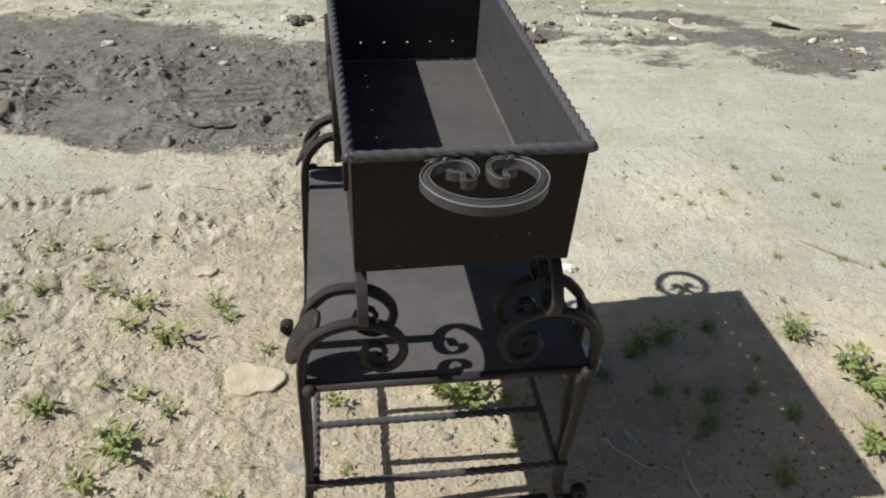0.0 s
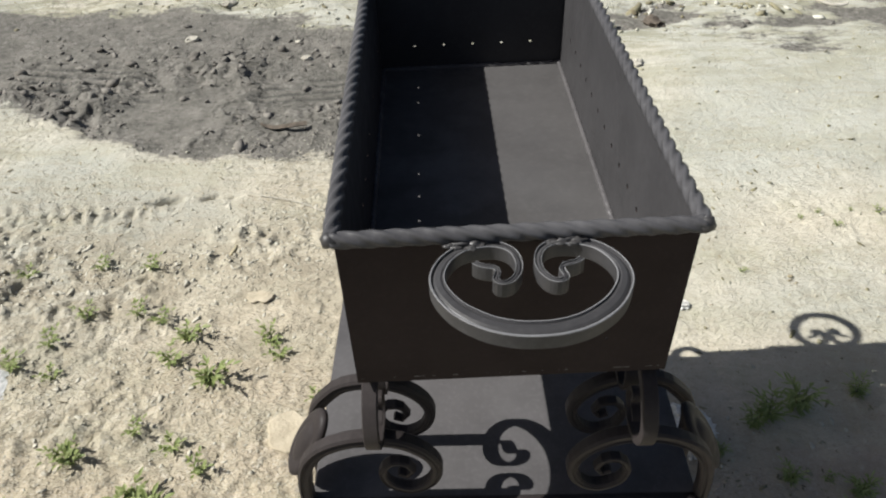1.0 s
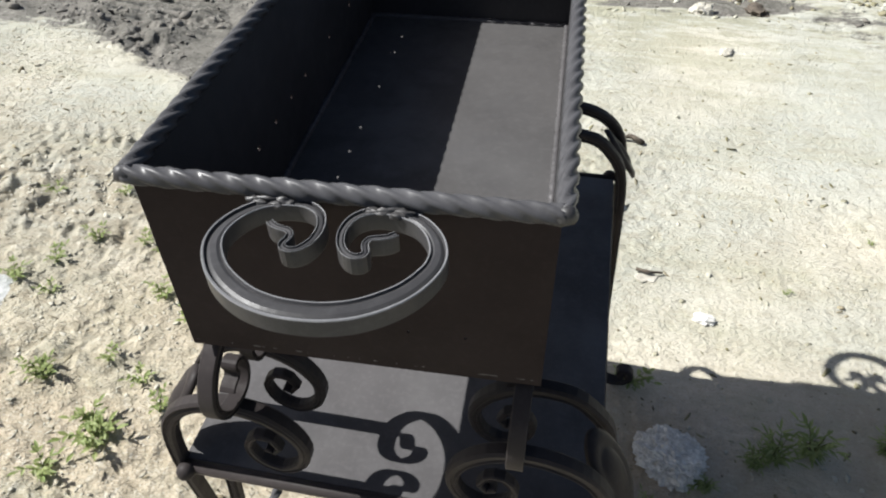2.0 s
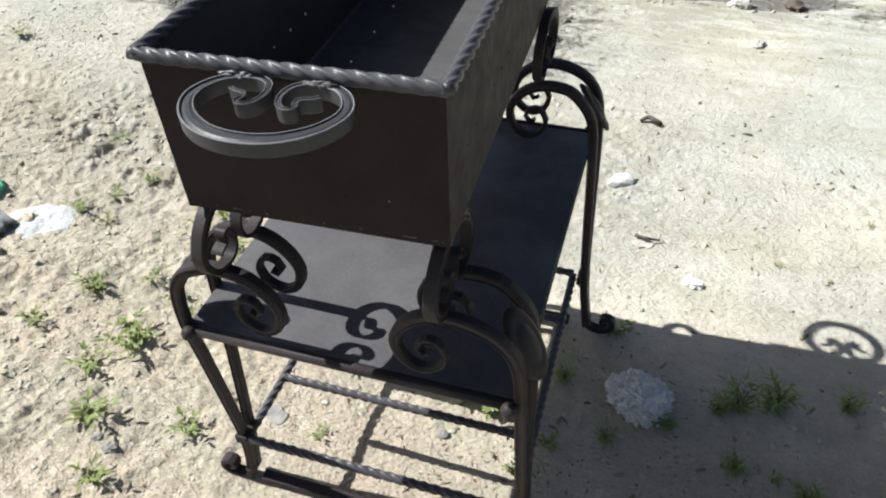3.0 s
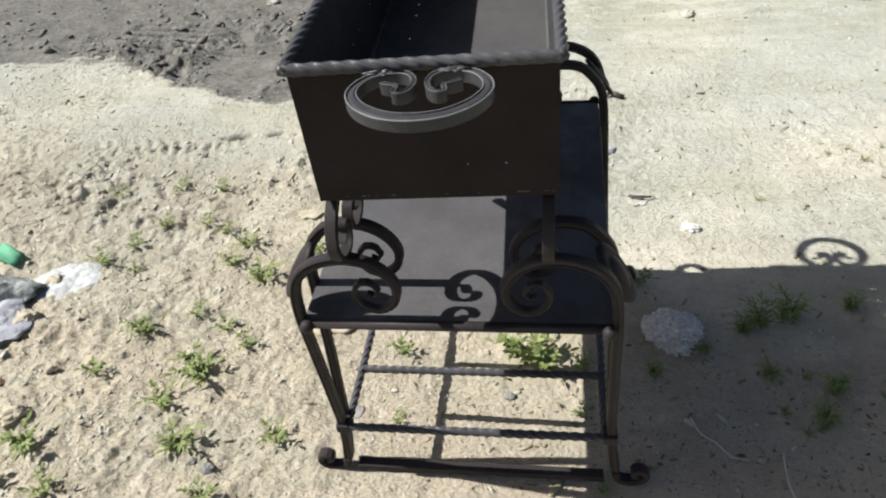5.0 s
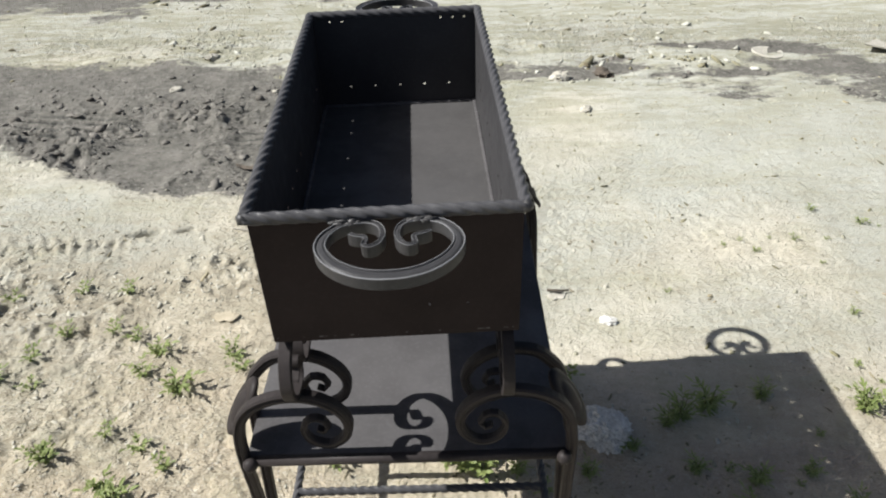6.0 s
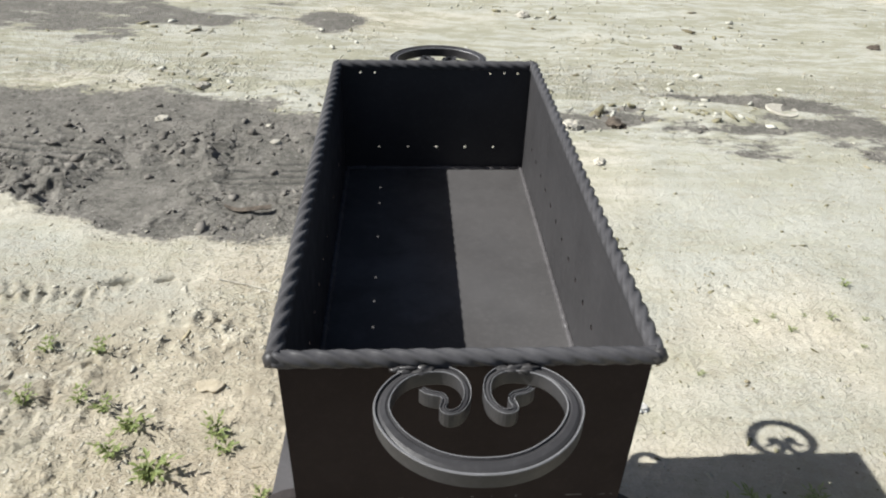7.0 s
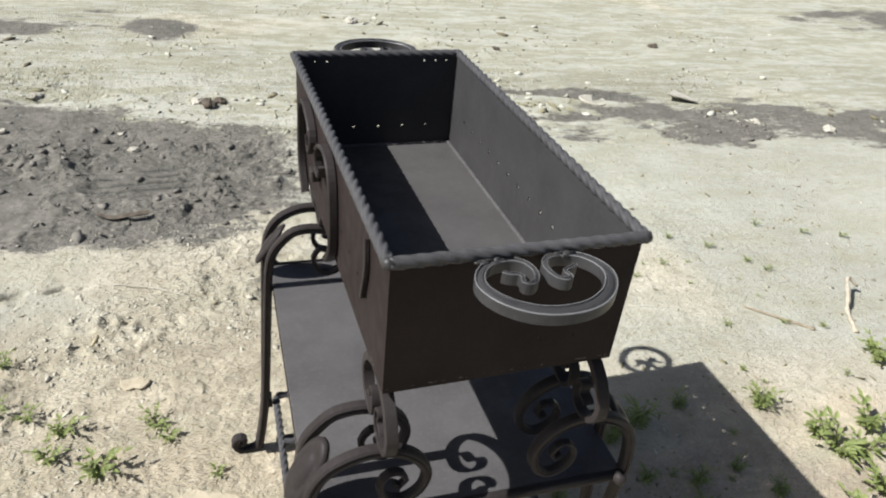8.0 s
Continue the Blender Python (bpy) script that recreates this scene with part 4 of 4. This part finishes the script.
flat_slab("chalk_chip", "flat white chip under a dark twig", 0.44, 0.955, lambda a: 0.021 * (1 + 0.35 * math.cos(2 * a) + 0.12 * math.sin(5 * a)), 0.005, WHITESTONE, 10, 0, -0.001, "stone")
flat_slab("clay_chip", "thin pale flake of dried clay", -0.54, 0.902, lambda a: 0.028 * (1 + 0.28 * math.cos(2 * a) + 0.1 * math.sin(5 * a)), 0.005, FLATSTONE, -3, 0, 0.002, "flake")
flat_slab("grey_flake", "flat grey stone chip beside the stand's foot", -0.272, 0.2, lambda a: 0.024 * (1 + 0.25 * math.cos(2 * a + 1) + 0.1 * math.sin(5 * a)), 0.006, GREYSTONE, 0, 0, 0)
stone("pebble", "round grey pebble on the earth under the stand", 0.082, 0.246, (0.014, 0.011, 0.008), 7, GREYSTONE, 0.15)
stone("white_stone", "angular white stone with a dark shaded side", 0.358, 1.232, (0.044, 0.028, 0.022), 12, CHALK, 0.5, 2, 20)
for nm, lb, x, y, sz, mt in (
        ("small_stone", "small white stone with a brown crust", 0.571, 0.835, 0.018, CHALK), ("small_stone", "brown clod of earth", -1.042, 0.273, 0.011, BARKM),
        ("small_stone", "reddish brown chip of brick", -1.168, 0.231, 0.013, REDCHIP), ("clay_lump", "curled lump of dry clay", -1.068, 0.135, 0.026, FLATSTONE),
        ("clay_lump", "lump of dry clay with a dark shadow", -1.215, 0.44, 0.028, FLATSTONE), ("clay_lump", "low lump of dry clay", -1.2, 0.585, 0.022, FLATSTONE),
        ("grey_pebble", "grey pebble beside a weed", -0.558, 0.028, 0.012, GREYSTONE), ("grey_pebble", "small grey pebble beside a weed", -0.6, 0.045, 0.009, GREYSTONE),
        ("white_lump", "white chalk lump on the far lane", 0.733, 4.36, 0.038, WHITESTONE), ("white_lump", "white chunk at the edge of the mud", -1.04, 2.94, 0.026, WHITESTONE),
        ("white_lump", "small white stone in the mud", -0.655, 2.545, 0.013, WHITESTONE), ("white_lump", "small white stone on churned mud", -0.6, 2.38, 0.018, WHITESTONE),
        ("white_lump", "pale stone among mud clods", -1.127, 2.56, 0.022, WHITESTONE), ("brown_clod", "dark brown clod with a broken face", 0.945, 2.62, 0.04, BARKM),
        ("brown_clod", "brown clod lying beyond the mud", -0.28, 2.84, 0.034, BARKM), ("brown_clod", "small brown clod beside a larger one", -0.22, 2.875, 0.026, BARKM), ("clay_lump", "crust of dry clay beside brown clods", -0.33, 2.88, 0.026, WHITESTONE), ("brown_clod", "dark clod on the far lane", 2.955, 3.94, 0.03, BARKM),
        ("brown_clod", "small dark clod on the pale lane", 1.62, 3.8, 0.022, BARKM), ("clay_lump", "pale crusty clay lump beside damp earth", 0.78, 2.23, 0.022, WHITESTONE),
        ("clay_lump", "pale clay crust at the damp patch", 0.72, 2.58, 0.04, WHITESTONE), ("white_lump", "chalky stone in the damp rut", 3.2, 2.38, 0.035, WHITESTONE),
        ("white_lump", "small chalky stone in the damp rut", 2.75, 2.5, 0.024, WHITESTONE)):
    stone(nm, lb, x, y, (sz * 1.3, sz, sz * 0.65), round(x * 31 + y * 17), mt, 0.45, 3, x * 300)


def rod_thing(name, label, pts, r0, r1, material, category):
    """A twig, straw or curl that lies on the earth; pts of (x, y, lift)."""
    bm = bmesh.new()
    path = smooth_path([(x, y, ground_z(x, y) + z) for x, y, z in pts], 0.008)
    prof = [(math.cos(i * math.pi / 3), math.sin(i * math.pi / 3)) for i in range(6)]
    sweep(bm, path, prof, (0, 0, 1), lambda f: ((r0 + (r1 - r0) * f) * (1 + 0.25 * math.sin(f * 40)), (r0 + (r1 - r0) * f)))
    return tagged(part(name, bm, material, None, label, True), "", category)


def build_bark():
    bm = bmesh.new()
    pts = [(x, y, ground_z(x, y) + z) for x, y, z in ((-0.70, 1.83, 0.01), (-0.65, 1.802, 0.013), (-0.59, 1.79, 0.017), (-0.525, 1.8, 0.026))]
    sweep(bm, smooth_path(pts, 0.012), [(0.0022, -0.012), (0.0035, 0.0), (0.0022, 0.012), (-0.0015, 0.012), (-0.0005, 0.0), (-0.0015, -0.012)], (0, 1, 0.25), lambda f: (1, 0.35 + 0.8 * f * (1.6 - f)))
    return tagged(part("bark_strip", bm, BARKM, None, "thin dark strip of bark lying on wet mud"), "", "bark")


build_bark()
rod_thing("dry_twig", "thin dry twig on pale earth", [(0.415, 0.975, 0.01), (0.44, 0.965, 0.014), (0.48, 0.978, 0.008)], 0.005, 0.003, BARKM, "twig")
rod_thing("bent_twig", "bleached bent twig raised off the earth", [(1.945, 0.93, 0.03), (1.90, 0.945, 0.06), (1.83, 0.86, 0.035), (1.80, 0.82, 0.012), (1.745, 0.72, 0.006)], 0.006, 0.008, BLEACHED, "twig")
rod_thing("dry_twig", "long thin dry twig half buried in earth", [(1.42, 0.92, 0.002), (1.5, 0.84, 0.005), (1.6, 0.762, 0.003)], 0.003, 0.006, TWIG, "twig")
rod_thing("straw", "pale thin root curling on shaded earth", [(0.47, 0.205, 0.004), (0.482, 0.16, 0.012), (0.51, 0.14, 0.01), (0.535, 0.108, 0.012), (0.57, 0.105, 0.006)], 0.0022, 0.0014, WIREM, "straw")
rod_thing("straw", "pale dry straw lying on shaded earth", [(0.64, 0.125, 0.006), (0.632, 0.06, 0.012), (0.638, 0.0, 0.008), (0.62, -0.05, 0.004)], 0.0022, 0.0014, WIREM, "straw")
rod_thing("straw", "fine pale straw on dry earth", [(-0.62, 1.36, 0.004), (-0.5, 1.33, 0.008), (-0.4, 1.27, 0.004)], 0.0016, 0.001, WIREM, "straw")
rod_thing("dead_leaf", "curled brown dead leaf on pale earth", [(0.385, 1.568, 0.006), (0.41, 1.578, 0.016), (0.435, 1.562, 0.016), (0.45, 1.57, 0.006)], 0.006, 0.009, BARKM, "leaf")


def build_brick():
    bm = bmesh.new()
    box(bm, (-0.048, -0.045, 0), (0.048, 0.045, 0.058), 0.004)
    bmesh.ops.subdivide_edges(bm, edges=bm.edges[:], cuts=2, use_grid_fill=True)
    for v in bm.verts:
        v.co += 0.0025 * noise.noise_vector(v.co * 45)
    ob = part("brick", bm, BRICKM, None, "broken half of an orange fired brick")
    ob.matrix_basis = pose(-1.555, 0.455, ground_z(-1.555, 0.455) - 0.004, 3, -4, 17)
    return tagged(ob, "", "brick")


build_brick()


def crumpled(name, label, x, y, w, d, h, seed, material, turn, category, thick=0.004, parent=None):
    """A crumpled sheet with folds that lies on the earth."""
    bm = bmesh.new()
    n = 34
    grid = []
    for j in range(n + 1):
        row = []
        for i in range(n + 1):
            u, v = i / n * 2 - 1, j / n * 2 - 1
            k = 1 + 0.22 * noise.noise(Vector((u * 2, v * 2, seed)))
            px, py = u * w * k * math.sqrt(1 - v * v / 2.3), v * d * k * math.sqrt(1 - u * u / 2.3)
            q = Vector((px * 10, py * 10, seed))
            z = h * max(0.02, 1 - 0.75 * (u * u + v * v)) * (0.45 + 0.9 * abs(noise.noise(q)) + 0.5 * abs(noise.noise(q * 2.3)) + 0.1 * noise.noise(q * 6))
            row.append(bm.verts.new((px + 0.01 * noise.noise(q * 3), py, max(z, 0.002))))
        grid.append(row)
    for r0, r1 in zip(grid, grid[1:]):
        for a, b, c, e in zip(r0, r0[1:], r1[1:], r1):
            bm.faces.new((a, b, c, e))
    bmesh.ops.recalc_face_normals(bm, faces=bm.faces[:])
    top = bm.faces[:]
    low = {v: bm.verts.new(v.co - Vector((0, 0, thick))) for v in bm.verts[:]}
    rim = [e for e in bm.edges if e.is_boundary]
    for f in top:
        bm.faces.new([low[v] for v in reversed(f.verts)])
    for e in rim:
        s, t = e.verts
        bm.faces.new((s, t, low[t], low[s]))
    bmesh.ops.recalc_face_normals(bm, faces=bm.faces[:])
    ob = part(name, bm, material, parent, label, True)
    if parent:
        ob.matrix_basis = pose(x, y, 0.002, 0, 0, turn)
        return ob
    ob.matrix_basis = pose(x, y, ground_z(x, y) + 0.002, 0, 0, turn)
    return tagged(ob, "", category)


rag = thing("crumpled_rag", "crumpled dusty grey cloth sack with a pale lining", "rag", (-1.36, 0.47, ground_z(-1.36, 0.47)))
crumpled("lining", "pale smooth lining", 0.055, -0.045, 0.125, 0.085, 0.026, 3.0, RAGPALE, -15, "", 0.004, rag)
crumpled("fold", "dark dusty folded cloth", -0.02, 0.05, 0.165, 0.06, 0.062, 6.0, RAG, 8, "", 0.004, rag)
crumpled("fold", "dark dusty folded cloth", -0.105, -0.045, 0.1, 0.065, 0.05, 4.0, RAG, 70, "", 0.004, rag)
crumpled("white_rag", "flattened pale scrap of torn cloth on earth", -1.165, 0.595, 0.11, 0.07, 0.02, 8.0, WHITECLOTH, 20, "rag", 0.002)
crumpled("plastic_bag", "white crumpled plastic bag at the field's edge", -3.33, 2.09, 0.3, 0.16, 0.1, 5.0, WHITESTONE, 0, "bag", 0.002)


def build_green_scrap():
    bm = bmesh.new()
    n = 8
    far_l, far_r, near_l, near_r = Vector((-0.05, 0.06, 0.026)), Vector((0.06, 0.005, 0.012)), Vector((-0.06, -0.015, 0.022)), Vector((0.05, -0.05, 0.004))
    rows = []
    for jj in range(n + 1):
        f = jj / n
        a, c = near_l.lerp(far_l, f), near_r.lerp(far_r, f)
        rows.append([bm.verts.new(a.lerp(c, s) + Vector((0, 0, 0.012 * (1 - abs(2 * s - 1)) - 0.006 * math.sin(3 * f) + 0.003 * math.sin(7 * f + 5 * s)))) for s in (0, 0.25, 0.5, 0.75, 1)])
    for r0, r1 in zip(rows, rows[1:]):
        for a, b, c, e in zip(r0, r0[1:], r1[1:], r1):
            bm.faces.new((a, b, c, e))
    bmesh.ops.recalc_face_normals(bm, faces=bm.faces[:])
    bmesh.ops.solidify(bm, geom=bm.faces[:], thickness=-0.0012)
    ob = part("green_scrap", bm, GREENP, None, "creased scrap of bright green plastic sheet", True)
    ob.matrix_basis = pose(-1.395, 0.675, ground_z(-1.395, 0.675), 0, 0, 0) @ Matrix.Scale(0.8, 4)
    return tagged(ob, "", "plastic scrap")


build_green_scrap()


# ---- weeds ----
def leaf_blade(bm, base, way, up, length, width, bend):
    """A lance-shaped leaf folded along its rib."""
    way = way.normalized()
    side = way.cross(up).normalized()
    up = side.cross(way).normalized()
    rows = []
    for f, w in ((0.0, 0.15), (0.3, 0.85), (0.62, 0.9), (1.0, 0.04)):
        c = base + way * length * f + up * (-bend * length * f * f)
        rows.append([bm.verts.new(c - side * width * w + up * width * 0.35 * w), bm.verts.new(c), bm.verts.new(c + side * width * w + up * width * 0.35 * w)])
    for r0, r1 in zip(rows, rows[1:]):
        for j in (0, 1):
            bm.faces.new((r0[j], r0[j + 1], r1[j + 1], r1[j]))


def weed_model(seed, stems, reach, rise, leaf, width):
    """One weed: sprawling stems that carry narrow leaves, at unit scale 0.1 m."""
    rnd = random.Random(seed)
    sb, lb = bmesh.new(), bmesh.new()
    for k in range(stems):
        a = 2 * math.pi * (k + rnd.uniform(-0.35, 0.35)) / stems
        out = Vector((math.cos(a), math.sin(a), 0))
        ln = reach * rnd.uniform(0.55, 1.15)
        lift = rise * rnd.uniform(0.5, 1.3)
        pts = [Vector((0, 0, -0.003)) + out * ln * f + Vector((0, 0, lift * math.sin(min(1, f * 1.1) * 2.0))) + Vector((rnd.uniform(-1, 1), rnd.uniform(-1, 1), 0)) * 0.006 * f for f in (0, 0.33, 0.66, 1)]
        path = smooth_path(pts, 0.02)
        sweep(sb, path, [(0.0011, 0), (-0.0006, 0.001), (-0.0006, -0.001)], (0.3, 0.2, 1), lambda f: ((1.2 - 0.7 * f) * (f > 0), (1.2 - 0.7 * f) * (f > 0)))
        m = rnd.randint(4, 7)
        for i in range(m):
            f = (i + 0.8) / m
            p = path[min(len(path) - 1, int(f * (len(path) - 1)))]
            for s in (-1, 1):
                turn = Matrix.Rotation(s * rnd.uniform(0.4, 1.2), 3, "Z")
                way = turn @ (out + Vector((0, 0, rnd.uniform(0.1, 0.9))))
                leaf_blade(lb, p, way, Vector((0, 0, 1)), leaf * rnd.uniform(0.6, 1.2) * (1.1 - 0.3 * f), width * rnd.uniform(0.7, 1.2), rnd.uniform(0, 0.5))
        leaf_blade(lb, path[-1], out + Vector((0, 0, 0.5)), Vector((0, 0, 1)), leaf, width, 0.2)
    bmesh.ops.remove_doubles(sb, verts=sb.verts[:], dist=1e-5)
    return sb, lb


MODELS = []
for i, (stems, reach, rise, leaf, width, nm, lb) in enumerate((
        (6, 0.068, 0.052, 0.031, 0.0062, "weed", "low green weed sprawling on dry earth"), (4, 0.055, 0.062, 0.029, 0.0056, "weed", "small green weed with narrow leaves on bare earth"),
        (6, 0.055, 0.075, 0.037, 0.0072, "weed", "bushy green weed with pointed leaves"), (4, 0.042, 0.030, 0.022, 0.0046, "weed", "tiny sprouting weed on dry earth"),
        (9, 0.045, 0.075, 0.034, 0.0036, "grass_tuft", "thin green tuft of grass and weeds"))):
    sb, lfb = weed_model(20 + i, stems, reach, rise, leaf, width)
    w = thing(nm, lb, "weed", (0, 0, 0), "weeds on the earth")
    part("stem", sb, STEM, w)
    part("foliage", lfb, LEAF, w)
    MODELS.append(w)

WEEDS = [  # model, x, y, scale
    (0, -0.692, 0.761, 0.8), (1, -0.713, 0.677, 0.8), (0, -0.604, 0.622, 1.0), (3, -0.844, 0.846, 0.9), (1, -0.977, 0.84, 0.7), (3, -1.03, 0.742, 1.0), (3, -0.986, 0.638, 0.8),
    (3, -0.78, 0.82, 0.9), (0, -0.488, 0.752, 0.7), (3, -0.455, 0.70, 0.9), (3, -0.854, 0.403, 1.0), (3, -0.74, 0.473, 0.8), (3, -0.647, 0.435, 0.9), (3, -0.577, 0.376, 0.9),
    (2, -0.69, 0.31, 0.75), (0, -0.666, 0.28, 1.1), (1, -0.728, 0.199, 0.9), (0, -0.642, 0.085, 1.0), (1, -0.427, 0.114, 0.8), (1, -0.54, -0.04, 0.8), (0, -0.868, 0.41, 0.7),
    (3, -0.932, 0.277, 1.0), (2, -0.991, 0.06, 0.9), (0, -1.065, -0.03, 1.1), (1, -0.89, -0.043, 0.8), (1, -0.86, -0.175, 0.8), (2, -2.53, 1.29, 1.5), (0, -2.31, 1.41, 1.2),
    (2, -2.25, 1.37, 1.1), (0, -2.16, 1.2, 1.0), (1, -2.02, 1.54, 0.9), (2, -1.918, 0.747, 1.2), (0, -1.83, 0.84, 1.2), (2, -1.74, 0.55, 0.9), (1, -1.51, 0.70, 0.8),
    (1, -1.091, 0.665, 0.8), (3, -1.196, 1.008, 0.9), (3, -0.998, 1.028, 0.9), (3, -0.859, 1.022, 0.9), (3, -1.337, 0.197, 1.0), (3, -0.18, 0.375, 1.0), (3, -0.163, 0.175, 0.6),
    (2, 0.13, 0.355, 0.95), (2, 0.085, 0.375, 0.75), (1, 0.17, 0.34, 1.0), (4, 0.15, 0.37, 0.6), (3, 0.3, 0.28, 0.7),
    (4, 0.67, 0.481, 0.85), (4, 0.744, 0.505, 0.95), (4, 0.63, 0.46, 0.6), (4, 0.894, 0.535, 0.6), (4, 0.658, 0.323, 0.55), (4, 0.787, 0.287, 0.65), (4, 0.408, 0.322, 0.5), (4, 0.917, 0.302, 0.5),
    (4, 0.302, 0.453, 0.55), (3, 0.506, 0.395, 0.7), (4, 0.53, 0.39, 0.4), (4, 0.744, 0.21, 0.7), (4, 0.983, 0.212, 0.6), (4, 0.861, 0.042, 0.7), (3, 0.40, 0.62, 1.0), (4, 0.37, 0.635, 0.35),
    (0, 1.249, 0.293, 1.3), (2, 1.23, 0.359, 0.8), (2, 1.40, 0.345, 1.1), (0, 1.33, 0.27, 1.0), (2, 1.14, 0.105, 0.9), (0, 1.27, 0.16, 1.2), (2, 1.69, 0.584, 0.9), (1, 1.72, 0.63, 0.9),
    (1, 1.146, 0.498, 0.9), (4, 1.13, 0.48, 0.7), (3, 1.405, 1.371, 0.8), (3, 1.538, 1.29, 0.9), (3, 1.64, 1.175, 0.8), (3, 1.683, 1.11, 0.8), (3, 2.08, 1.355, 0.9), (3, 2.258, 1.31, 0.9),
    (3, 1.883, 1.426, 0.9), (3, 1.27, 1.2, 0.7), (3, 1.12, 1.145, 0.6), (3, 0.775, 0.955, 0.5), (3, -0.35, 0.565, 0.7), (3, -1.4, 0.33, 0.7)]
spr = random.Random(41)
for _ in range(14):
    WEEDS.append((spr.choice((3, 3, 4)), spr.uniform(0.22, 1.0), spr.uniform(-0.2, 0.42), spr.uniform(0.3, 0.6)))
for _ in range(14):
    WEEDS.append((3, spr.uniform(1.0, 1.7), spr.uniform(0.45, 1.3), spr.uniform(0.25, 0.5)))
rnd = random.Random(77)
used = set()
for k, x, y, sc in WEEDS:
    sc = sc * (0.78 if x < 0 else 0.6 if y > 0.9 else 0.9)
    m = pose(x, y, ground_z(x, y), 0, 0, rnd.uniform(0, 360)) @ Matrix.Scale(sc, 4)
    if k in used:
        copy_thing(MODELS[k], pose(x, y, ground_z(x, y), 0, 0, rnd.uniform(0, 360))).scale = (sc, sc, sc)
    else:
        MODELS[k].matrix_basis = m
        used.add(k)
